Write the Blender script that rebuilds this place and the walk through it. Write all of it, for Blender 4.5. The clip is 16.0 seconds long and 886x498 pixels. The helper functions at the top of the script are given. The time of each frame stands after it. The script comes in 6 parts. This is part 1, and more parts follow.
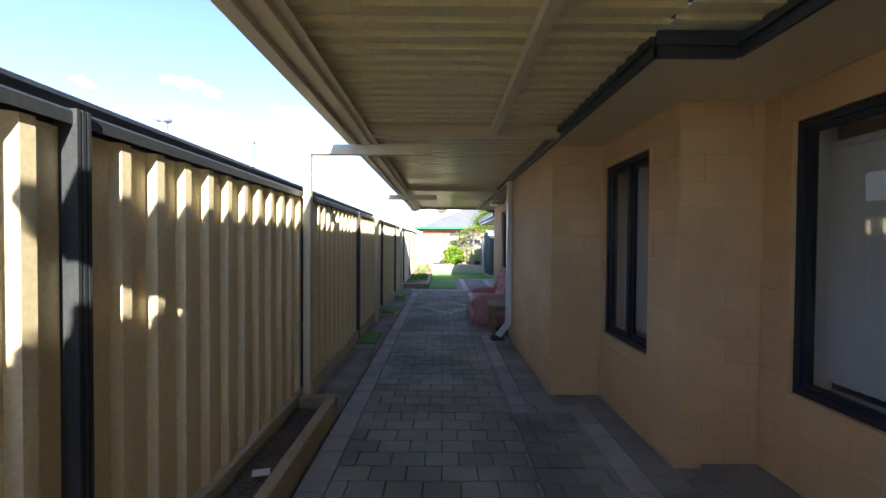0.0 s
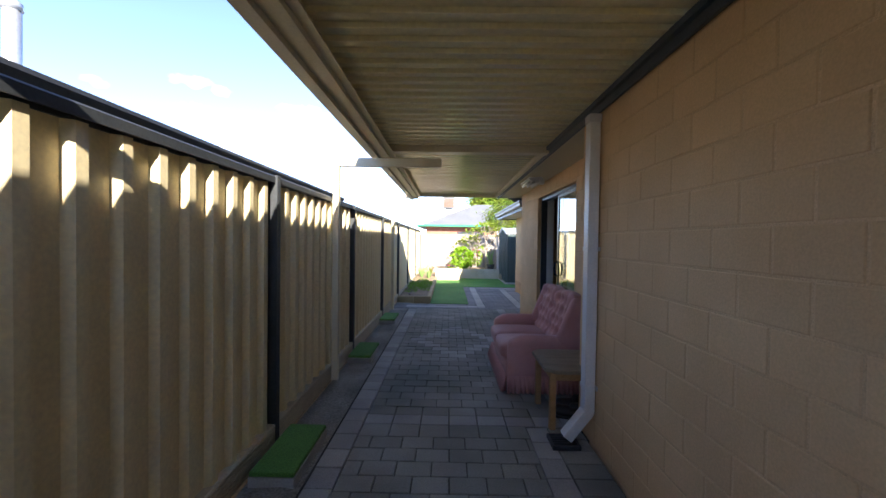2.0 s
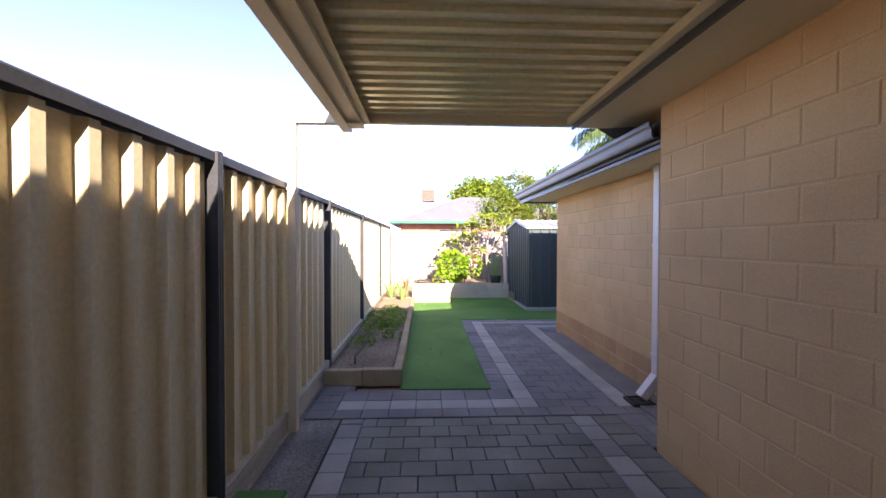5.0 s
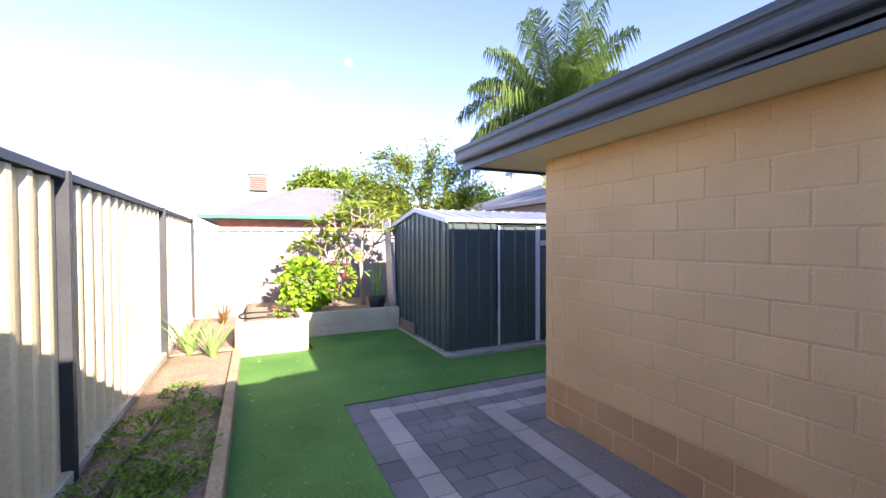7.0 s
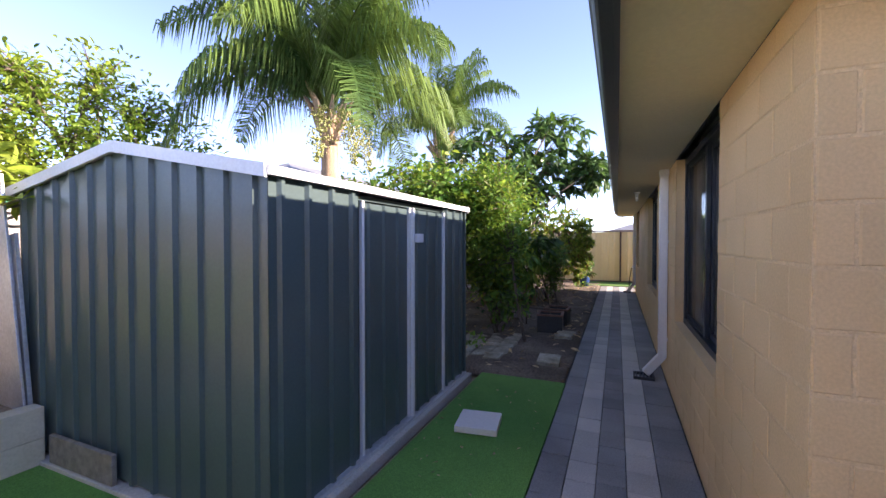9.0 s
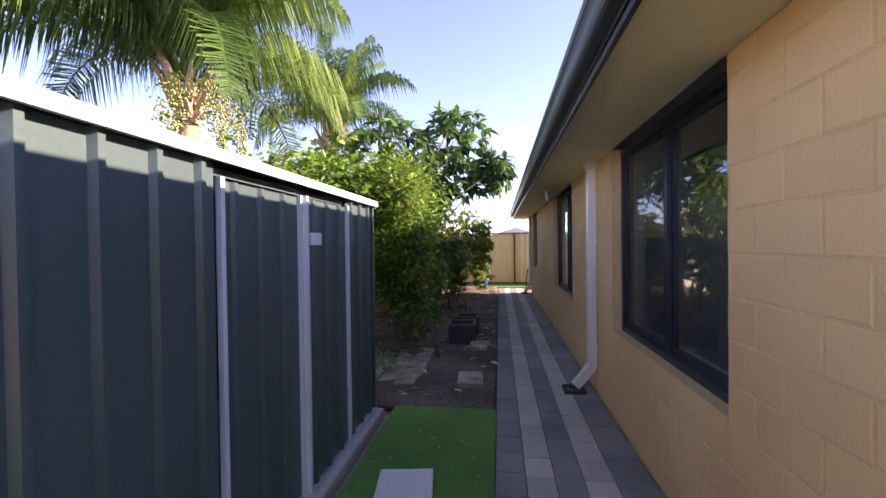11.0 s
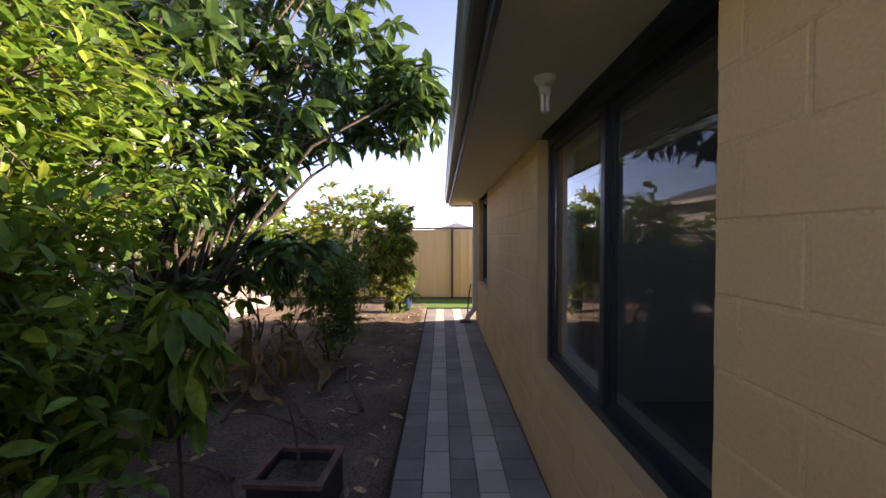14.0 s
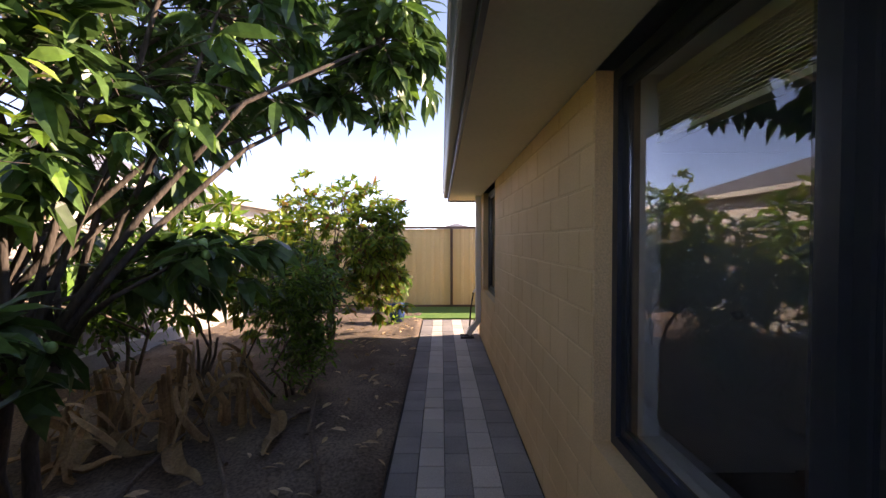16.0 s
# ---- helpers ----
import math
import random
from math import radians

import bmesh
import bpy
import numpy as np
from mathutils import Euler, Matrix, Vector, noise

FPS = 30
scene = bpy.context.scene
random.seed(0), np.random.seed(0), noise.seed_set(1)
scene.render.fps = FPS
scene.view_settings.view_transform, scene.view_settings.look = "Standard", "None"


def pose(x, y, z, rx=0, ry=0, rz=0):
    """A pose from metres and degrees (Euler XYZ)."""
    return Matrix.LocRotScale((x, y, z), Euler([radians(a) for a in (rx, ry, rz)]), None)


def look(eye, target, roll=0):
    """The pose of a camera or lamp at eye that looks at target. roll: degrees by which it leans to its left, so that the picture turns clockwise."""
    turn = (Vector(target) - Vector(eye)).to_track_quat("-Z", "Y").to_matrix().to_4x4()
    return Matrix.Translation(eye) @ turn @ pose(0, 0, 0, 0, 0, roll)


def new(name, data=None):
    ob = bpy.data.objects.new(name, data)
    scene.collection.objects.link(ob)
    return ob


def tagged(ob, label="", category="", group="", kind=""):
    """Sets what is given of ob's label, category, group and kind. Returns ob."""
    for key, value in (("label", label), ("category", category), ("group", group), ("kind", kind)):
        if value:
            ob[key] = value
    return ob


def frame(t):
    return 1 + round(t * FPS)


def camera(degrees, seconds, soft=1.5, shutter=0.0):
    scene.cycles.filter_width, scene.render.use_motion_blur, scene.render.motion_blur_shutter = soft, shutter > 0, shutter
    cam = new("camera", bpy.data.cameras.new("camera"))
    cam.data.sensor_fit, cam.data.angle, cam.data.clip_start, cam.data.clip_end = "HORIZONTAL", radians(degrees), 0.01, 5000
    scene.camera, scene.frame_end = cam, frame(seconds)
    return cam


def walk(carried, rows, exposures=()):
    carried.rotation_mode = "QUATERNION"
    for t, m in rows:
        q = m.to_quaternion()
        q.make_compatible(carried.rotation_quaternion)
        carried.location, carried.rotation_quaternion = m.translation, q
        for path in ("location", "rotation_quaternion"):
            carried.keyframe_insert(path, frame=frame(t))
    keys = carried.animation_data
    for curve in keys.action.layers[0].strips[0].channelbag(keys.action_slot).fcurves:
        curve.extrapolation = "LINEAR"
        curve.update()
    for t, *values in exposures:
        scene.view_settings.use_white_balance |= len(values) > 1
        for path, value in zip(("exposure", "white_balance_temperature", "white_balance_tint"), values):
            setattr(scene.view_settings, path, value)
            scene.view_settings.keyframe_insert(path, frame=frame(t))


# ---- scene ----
cam = camera(94.6, 16.0)
PATH = [
    (0, (0.022, 0.111, 1.486), (0.026, 2.11, 1.449), 0.4),
    (0.5, (-0.011, 0.853, 1.493), (-0.008, 2.853, 1.452), 0.4),
    (1, (0.014, 1.709, 1.486), (0.007, 3.708, 1.444), 0.5),
    (1.5, (0.004, 2.421, 1.479), (-0.008, 4.421, 1.446), 0.7),
    (2, (0.005, 3.346, 1.478), (-0.021, 5.346, 1.438), 0.8),
    (2.5, (-0.045, 4.247, 1.458), (-0.09, 6.247, 1.426), 0.7),
    (3, (-0.089, 5.159, 1.448), (-0.136, 7.158, 1.416), 1.1),
    (3.2, (-0.105, 5.54, 1.474), (-0.149, 7.54, 1.433), 0.9),
    (5.3, (-0.183, 9.444, 1.466), (-0.027, 11.438, 1.431), -0.1),
    (5.5, (-0.223, 9.817, 1.473), (0.0, 11.805, 1.439), -0.1),
    (6, (-0.333, 10.74, 1.444), (0.075, 12.697, 1.414), 0.2),
    (6.5, (-0.31, 11.723, 1.472), (0.303, 13.626, 1.438), -0.2),
    (7, (-0.229, 12.787, 1.496), (0.61, 14.602, 1.458), -0.3),
    (7.5, (-0.045, 13.726, 1.496), (1.04, 15.406, 1.447), -0.3),
    (8, (0.192, 14.74, 1.432), (1.572, 16.188, 1.403), 0.2),
    (8.5, (0.365, 15.632, 1.444), (2.047, 16.714, 1.41), -0.1),
    (9, (0.62, 16.053, 1.447), (2.459, 16.837, 1.405), 0.0),
    (9.5, (0.775, 16.196, 1.441), (2.665, 16.85, 1.4), 0.0),
    (9.7, (0.862, 16.214, 1.417), (2.765, 16.828, 1.385), 0.2),
    (11.8, (2.291, 16.583, 1.462), (4.286, 16.722, 1.42), -0.6),
    (12, (2.657, 16.502, 1.489), (4.653, 16.631, 1.443), -0.2),
    (12.5, (3.367, 16.415, 1.479), (5.365, 16.489, 1.434), 0.3),
    (13, (4.267, 16.395, 1.497), (6.266, 16.396, 1.45), -0.3),
    (13.5, (5.106, 16.317, 1.511), (7.105, 16.31, 1.46), -0.1),
    (14, (5.713, 16.214, 1.51), (7.712, 16.207, 1.46), -0.1),
    (14.5, (5.991, 16.21, 1.51), (7.99, 16.203, 1.461), 0.0),
    (15, (6.265, 16.213, 1.514), (8.264, 16.203, 1.464), -0.1),
    (15.5, (6.549, 16.186, 1.506), (8.549, 16.176, 1.458), -0.0),
    (16, (6.836, 16.181, 1.505), (8.836, 16.172, 1.459), -0.1),
]
EXPOSURES = [(0, 2.32, 6500, 8), (1.8, 2.34, 6600, 10), (3, 2.44, 7000, 20), (5.5, 2.42, 7300, 28), (7, 2.42, 7000, 25), (8, 2.40, 6900, 22), (9, 2.42, 7200, 25), (12, 2.42, 8100, 31), (14, 2.3, 8400, 30), (16, 2.34, 8400, 29)]
walk(cam, [(t, look(eye, target, roll)) for t, eye, target, roll in PATH], EXPOSURES)

# ---------------------------------------------------------------- light
SUN = Vector((0.44, -2.05, 1.0)).normalized()
world = bpy.data.worlds.new("world")
scene.world = world
world.use_nodes = True
wn, wl = world.node_tree.nodes, world.node_tree.links
sky = wn.new("ShaderNodeTexSky")
sky.sky_type, sky.sun_disc = "NISHITA", False
sky.sun_elevation, sky.sun_rotation = math.asin(SUN.z), math.atan2(SUN.x, SUN.y)
sky.air_density, sky.dust_density, sky.ozone_density = 0.48, 0.0, 2.0
SKY_STRENGTH = 0.15
wco = wn.new("ShaderNodeTexCoord")


def wmath(op, a, b=None):
    n = wn.new("ShaderNodeMath")
    n.operation = op
    for i, v in enumerate((a, b)):
        if v is None:
            continue
        if isinstance(v, (int, float)):
            n.inputs[i].default_value = v
        else:
            wl.new(v, n.inputs[i])
    return n.outputs["Value"]


# small fair-weather clouds low over the back fence: bearing from +y towards +x, height, half width, half height, in degrees
CLOUDS = [(-9.9, 18.3, 3.0, 1.1, 0.9), (-8.0, 16.2, 3.4, 0.9, 0.9), (12.1, 23.0, 0.5, 0.5, 0.7), (3.1, 19.3, 1.7, 0.7, 0.6), (-9.0, 11.2, 2.6, 0.9, 0.5), (-30.8, 14.2, 3.2, 1.1, 0.9),
          (-19.5, 16.0, 2.9, 0.9, 0.9), (-32.5, 17.9, 1.7, 0.6, 0.7), (-29.3, 17.3, 1.0, 0.5, 0.6), (-41.0, 16.0, 1.2, 0.5, 0.6), (-28.7, 10.7, 2.4, 0.8, 0.4)]
wsep = wn.new("ShaderNodeSeparateXYZ")
wl.new(wco.outputs["Generated"], wsep.inputs["Vector"])
bearing = wmath("MULTIPLY", wmath("ARCTAN2", wsep.outputs["X"], wsep.outputs["Y"]), 57.2958)
height = wmath("MULTIPLY", wmath("ARCSINE", wsep.outputs["Z"]), 57.2958)
wnoise = wn.new("ShaderNodeTexNoise")
wnoise.inputs["Scale"].default_value, wnoise.inputs["Detail"].default_value = 34.0, 8.0
wl.new(wco.outputs["Generated"], wnoise.inputs["Vector"])
ragged = wmath("MULTIPLY", wmath("SUBTRACT", wnoise.outputs["Fac"], 0.46), 6.0)
cover = 0.0
for az_, el_, hw_, hh_, op_ in CLOUDS:
    du = wmath("POWER", wmath("ABSOLUTE", wmath("DIVIDE", wmath("SUBTRACT", bearing, az_), hw_)), 2.0)
    dv = wmath("POWER", wmath("ABSOLUTE", wmath("DIVIDE", wmath("SUBTRACT", height, el_), hh_)), 2.0)
    edge = wn.new("ShaderNodeMapRange")
    edge.interpolation_type = "SMOOTHSTEP"
    edge.inputs["From Min"].default_value, edge.inputs["From Max"].default_value = 1.9, -0.4
    edge.inputs["To Max"].default_value = op_
    wl.new(wmath("ADD", wmath("ADD", du, dv), ragged), edge.inputs["Value"])
    near_ = wmath("LESS_THAN", wmath("ADD", du, dv), 3.6)
    cover = wmath("MAXIMUM", cover, wmath("MULTIPLY", edge.outputs["Result"], near_))
wmix = wn.new("ShaderNodeMix")
wmix.data_type = "RGBA"
wmix.inputs["B"].default_value = (4.6, 4.5, 4.4, 1)
wl.new(cover, wmix.inputs["Factor"])
wtint = wn.new("ShaderNodeMix")
wtint.data_type, wtint.blend_type = "RGBA", "MULTIPLY"
wtint.inputs["Factor"].default_value, wtint.inputs["B"].default_value = 1.0, (1.0, 0.94, 0.97, 1)
wl.new(sky.outputs["Color"], wtint.inputs["A"])
wl.new(wtint.outputs["Result"], wmix.inputs["A"])
wl.new(wmix.outputs["Result"], wn["Background"].inputs["Color"])
wn["Background"].inputs["Strength"].default_value = SKY_STRENGTH

sun_data = bpy.data.lights.new("sun", "SUN")
sun_data.energy, sun_data.angle, sun_data.color = 3.5, radians(0.5), (1.0, 0.93, 0.82)
sun = new("sun", sun_data)
sun.matrix_world = look(SUN * 50, (0, 0, 0))

# ---------------------------------------------------------------- materials


def material(name, c1, c2, rough=0.7, s1=1.5, s2=60.0, bump=0.15, metal=0.0, rnd=0.0, isl=0.0, trans=0.0, spec=0.4, stretch=None, fine=0.25):
    """Two-scale noise between two colours, with relief; rnd and isl vary the value by object and by island."""
    m = bpy.data.materials.new(name)
    m.use_nodes = True
    n, l = m.node_tree.nodes, m.node_tree.links
    b = n["Principled BSDF"]
    geo = n.new("ShaderNodeNewGeometry")
    vec = geo.outputs["Position"]
    if stretch:
        mp = n.new("ShaderNodeMapping")
        mp.inputs["Scale"].default_value = stretch
        l.new(vec, mp.inputs["Vector"])
        vec = mp.outputs["Vector"]
    big = n.new("ShaderNodeTexNoise")
    big.inputs["Scale"].default_value, big.inputs["Detail"].default_value = s1, 5.0
    small = n.new("ShaderNodeTexNoise")
    small.inputs["Scale"].default_value, small.inputs["Detail"].default_value = s2, 4.0
    l.new(vec, big.inputs["Vector"])
    l.new(vec, small.inputs["Vector"])
    ramp = n.new("ShaderNodeMapRange")
    ramp.inputs["From Min"].default_value, ramp.inputs["From Max"].default_value = 0.32, 0.68
    l.new(big.outputs["Fac"], ramp.inputs["Value"])
    mix = n.new("ShaderNodeMix")
    mix.data_type = "RGBA"
    mix.inputs["A"].default_value, mix.inputs["B"].default_value = (*c1, 1), (*c2, 1)
    l.new(ramp.outputs["Result"], mix.inputs["Factor"])
    hsv = n.new("ShaderNodeHueSaturation")
    l.new(mix.outputs["Result"], hsv.inputs["Color"])
    val = n.new("ShaderNodeMapRange")
    val.inputs["From Min"].default_value, val.inputs["From Max"].default_value = 0.3, 0.7
    val.inputs["To Min"].default_value, val.inputs["To Max"].default_value = 1 - fine, 1 + fine
    l.new(small.outputs["Fac"], val.inputs["Value"])
    value = val.outputs["Result"]
    for amount, source in ((rnd, "object"), (isl, "island")):
        if amount:
            if source == "object":
                out = n.new("ShaderNodeObjectInfo").outputs["Random"]
            else:
                out = geo.outputs["Random Per Island"]
            r = n.new("ShaderNodeMapRange")
            r.inputs["To Min"].default_value, r.inputs["To Max"].default_value = 1 - amount, 1 + amount
            l.new(out, r.inputs["Value"])
            mul = n.new("ShaderNodeMath")
            mul.operation = "MULTIPLY"
            l.new(value, mul.inputs[0])
            l.new(r.outputs["Result"], mul.inputs[1])
            value = mul.outputs["Value"]
    l.new(value, hsv.inputs["Value"])
    l.new(hsv.outputs["Color"], b.inputs["Base Color"])
    b.inputs["Roughness"].default_value, b.inputs["Metallic"].default_value = rough, metal
    b.inputs["Specular IOR Level"].default_value = spec
    if bump:
        bp = n.new("ShaderNodeBump")
        bp.inputs["Strength"].default_value, bp.inputs["Distance"].default_value = bump, 0.01
        l.new(small.outputs["Fac"], bp.inputs["Height"])
        l.new(bp.outputs["Normal"], b.inputs["Normal"])
    if trans:
        t = n.new("ShaderNodeBsdfTranslucent")
        l.new(hsv.outputs["Color"], t.inputs["Color"])
        ms = n.new("ShaderNodeMixShader")
        ms.inputs["Fac"].default_value = trans
        l.new(b.outputs["BSDF"], ms.inputs[1])
        l.new(t.outputs["BSDF"], ms.inputs[2])
        l.new(ms.outputs["Shader"], n["Material Output"].inputs["Surface"])
    return m


def glass_material(name, tint, rough=0.0):
    m = bpy.data.materials.new(name)
    m.use_nodes = True
    b = m.node_tree.nodes["Principled BSDF"]
    b.inputs["Base Color"].default_value = (*tint, 1)
    b.inputs["Transmission Weight"].default_value, b.inputs["Roughness"].default_value, b.inputs["IOR"].default_value = 1.0, rough, 1.5
    return m


BRICK = material("cream_brick", (0.60, 0.385, 0.192), (0.71, 0.472, 0.248), 0.85, 1.3, 110, 0.13, rnd=0.035, isl=0.035, fine=0.07)
BRICK_BASE = material("brown_base_brick", (0.46, 0.265, 0.13), (0.55, 0.335, 0.165), 0.85, 2.0, 110, 0.15, rnd=0.06, isl=0.06, fine=0.12)
MORTAR = material("cream_mortar", (0.58, 0.378, 0.195), (0.69, 0.468, 0.25), 0.9, 3.0, 120, 0.4, fine=0.12)
RENDER_IN = material("interior_paint", (0.76, 0.76, 0.74), (0.8, 0.8, 0.78), 0.7, 1.0, 40, 0.05, fine=0.04)
SOFFIT = material("cream_soffit", (0.70, 0.61, 0.40), (0.76, 0.67, 0.45), 0.6, 0.9, 50, 0.04, fine=0.04)
GUTTER = material("slate_gutter_paint", (0.052, 0.064, 0.074), (0.068, 0.080, 0.090), 0.4, 2.0, 80, 0.03, fine=0.12)
ROOF = material("slate_roof_sheet", (0.10, 0.11, 0.13), (0.13, 0.14, 0.16), 0.45, 1.0, 30, 0.03, fine=0.1)
CREAM_STEEL = material("cream_steel", (0.70, 0.61, 0.42), (0.77, 0.68, 0.48), 0.45, 1.1, 70, 0.03, fine=0.06)
CREAM_SHEET = material("cream_patio_sheet", (0.84, 0.75, 0.46), (0.88, 0.80, 0.52), 0.2, 0.7, 40, 0.03, fine=0.07, spec=0.6)
FENCE = material("cream_fence_sheet", (0.86, 0.73, 0.44), (0.89, 0.77, 0.50), 0.5, 1.2, 50, 0.04, fine=0.08)
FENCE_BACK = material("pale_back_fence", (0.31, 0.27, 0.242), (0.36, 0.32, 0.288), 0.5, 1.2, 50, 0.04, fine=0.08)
FENCE_YELLOW = material("yellow_cream_fence", (0.66, 0.53, 0.26), (0.72, 0.59, 0.31), 0.5, 1.2, 50, 0.04, fine=0.08)
FENCE_DARK = material("charcoal_fence_rail", (0.040, 0.045, 0.050), (0.06, 0.065, 0.07), 0.45, 2.0, 60, 0.04, fine=0.15)
BROWN_STEEL = material("brown_fence_post", (0.10, 0.065, 0.045), (0.13, 0.085, 0.06), 0.5, 2.0, 60, 0.04)
PLINTH = material("cream_plinth", (0.50, 0.44, 0.32), (0.62, 0.55, 0.41), 0.6, 2.5, 60, 0.08, fine=0.15)
WHITE_PIPE = material("white_downpipe", (0.66, 0.63, 0.60), (0.74, 0.71, 0.68), 0.4, 1.6, 60, 0.02, fine=0.05)
BLACK_FRAME = material("black_window_frame", (0.016, 0.022, 0.032), (0.026, 0.033, 0.045), 0.35, 2.0, 80, 0.02)
GLASS = glass_material("window_glass", (0.93, 0.96, 0.96))
FLY_SCREEN = material("dark_fly_screen", (0.020, 0.023, 0.027), (0.028, 0.031, 0.036), 0.8, 3.0, 300, 0.0)
_n, _l = FLY_SCREEN.node_tree.nodes, FLY_SCREEN.node_tree.links
_t, _m = _n.new("ShaderNodeBsdfTransparent"), _n.new("ShaderNodeMixShader")
_m.inputs["Fac"].default_value = 0.22
_l.new(_t.outputs["BSDF"], _m.inputs[1])
_l.new(_n["Principled BSDF"].outputs["BSDF"], _m.inputs[2])
_l.new(_m.outputs["Shader"], _n["Material Output"].inputs["Surface"])
BLIND = material("white_blind", (0.78, 0.80, 0.83), (0.84, 0.86, 0.88), 0.6, 2.0, 60, 0.03, fine=0.05)
PAVE_DARK = material("charcoal_paver", (0.18, 0.176, 0.180), (0.29, 0.28, 0.27), 0.8, 1.6, 120, 0.3, rnd=0.11, isl=0.11, fine=0.2)
PAVE_LIGHT = material("pale_grey_paver", (0.41, 0.39, 0.365), (0.53, 0.50, 0.46), 0.8, 1.6, 120, 0.3, rnd=0.12, isl=0.12, fine=0.15)
PAVE_WORN = material("worn_grey_paver", (0.29, 0.28, 0.27), (0.43, 0.41, 0.38), 0.8, 1.6, 120, 0.3, rnd=0.16, isl=0.16, fine=0.18)
PAVE_PATIO = material("mossy_charcoal_paver", (0.165, 0.168, 0.145), (0.34, 0.33, 0.29), 0.8, 1.1, 120, 0.3, rnd=0.17, isl=0.17, fine=0.2)
JOINT = material("paver_joint_sand", (0.035, 0.033, 0.032), (0.08, 0.075, 0.065), 0.95, 3.0, 150, 0.4)
GREY_SAND = material("grey_sandy_soil", (0.19, 0.18, 0.155), (0.34, 0.32, 0.28), 0.95, 2.0, 60, 0.8, fine=0.35)
CONCRETE = material("grey_concrete", (0.36, 0.35, 0.32), (0.50, 0.48, 0.44), 0.85, 2.0, 70, 0.3, rnd=0.06, fine=0.15)
MOSSY = material("mossy_old_concrete", (0.20, 0.175, 0.115), (0.44, 0.40, 0.31), 0.9, 5.0, 60, 0.5, rnd=0.1, fine=0.25)
LIMESTONE = material("cream_limestone_block", (0.46, 0.415, 0.30), (0.60, 0.545, 0.42), 0.9, 2.5, 60, 0.22, rnd=0.05, fine=0.07)
SLEEPER = material("weathered_timber_sleeper", (0.34, 0.27, 0.16), (0.46, 0.38, 0.24), 0.85, 3.0, 60, 0.4, rnd=0.1, fine=0.2)
SOIL = material("dark_garden_soil", (0.085, 0.064, 0.048), (0.19, 0.145, 0.108), 0.95, 1.6, 45, 0.9, fine=0.5)
SOIL_BED = material("brown_bed_soil", (0.18, 0.13, 0.088), (0.32, 0.245, 0.172), 0.95, 1.6, 45, 0.9, fine=0.5)
SOIL_DRY = material("dry_sandy_soil", (0.28, 0.21, 0.14), (0.38, 0.29, 0.20), 0.95, 1.6, 45, 0.8, fine=0.35)
TURF = material("synthetic_turf", (0.055, 0.19, 0.032), (0.125, 0.31, 0.06), 0.85, 0.9, 160, 0.6, fine=0.45)
WEED = material("weed_leaf", (0.12, 0.26, 0.03), (0.21, 0.38, 0.05), 0.6, 2.0, 60, 0.0, isl=0.35, trans=0.35)
TIMBER_GREY = material("grey_weathered_timber", (0.16, 0.142, 0.12), (0.26, 0.235, 0.20), 0.85, 3.0, 60, 0.4, stretch=(1, 6, 6), fine=0.25)
SHED = material("slate_shed_sheet", (0.057, 0.085, 0.086), (0.072, 0.105, 0.105), 0.30, 1.2, 60, 0.03, fine=0.08, spec=0.5)
SHED_TRIM = material("white_shed_trim", (0.62, 0.63, 0.65), (0.72, 0.73, 0.75), 0.35, 2.0, 60, 0.02, fine=0.06)
GALV = material("galvanised_steel", (0.50, 0.52, 0.55), (0.62, 0.64, 0.66), 0.4, 3.0, 50, 0.03, metal=0.6, fine=0.12)
PINK = material("pink_velour", (0.54, 0.255, 0.235), (0.63, 0.325, 0.295), 0.6, 3.0, 160, 0.15, fine=0.1, spec=0.3)
PINK.node_tree.nodes["Principled BSDF"].inputs["Sheen Weight"].default_value = 0.08
TABLE_TOP = material("weathered_table_top", (0.20, 0.15, 0.095), (0.30, 0.235, 0.155), 0.6, 3.0, 50, 0.15, stretch=(1, 6, 6), fine=0.25)
WOOD = material("worn_brown_wood", (0.30, 0.155, 0.055), (0.40, 0.22, 0.09), 0.65, 3.0, 50, 0.12, stretch=(6, 1, 6), fine=0.25)
BLACK_SHOE = material("black_leather", (0.012, 0.012, 0.013), (0.02, 0.02, 0.022), 0.45, 5.0, 80, 0.1)
GREEN_MAT = material("teal_green_doormat", (0.01, 0.22, 0.15), (0.02, 0.30, 0.21), 0.85, 6.0, 200, 0.5)
BARK = material("grey_brown_bark", (0.085, 0.063, 0.047), (0.17, 0.13, 0.10), 0.9, 4.0, 60, 0.7, stretch=(1, 1, 0.3), fine=0.3)
BARK_DARK = material("dark_loquat_bark", (0.050, 0.040, 0.032), (0.11, 0.088, 0.070), 0.9, 4.0, 60, 0.7, stretch=(1, 1, 0.3), fine=0.3)
DRY_STRAW = material("withered_brown_leaf", (0.20, 0.12, 0.055), (0.46, 0.32, 0.17), 0.85, 5.0, 60, 0.2, isl=0.35, rnd=0.35, trans=0.15)
BARK_PALE = material("pale_frangipani_bark", (0.27, 0.22, 0.18), (0.38, 0.32, 0.27), 0.85, 4.0, 60, 0.4, fine=0.2)
PALM_BARK = material("palm_trunk_fibre", (0.36, 0.24, 0.15), (0.52, 0.38, 0.26), 0.9, 3.0, 50, 0.8, stretch=(6, 6, 0.5), fine=0.3)
LEAF_DARK = material("dark_glossy_leaf", (0.038, 0.092, 0.024), (0.088, 0.165, 0.045), 0.30, 1.0, 30, 0.0, isl=0.4, trans=0.32)
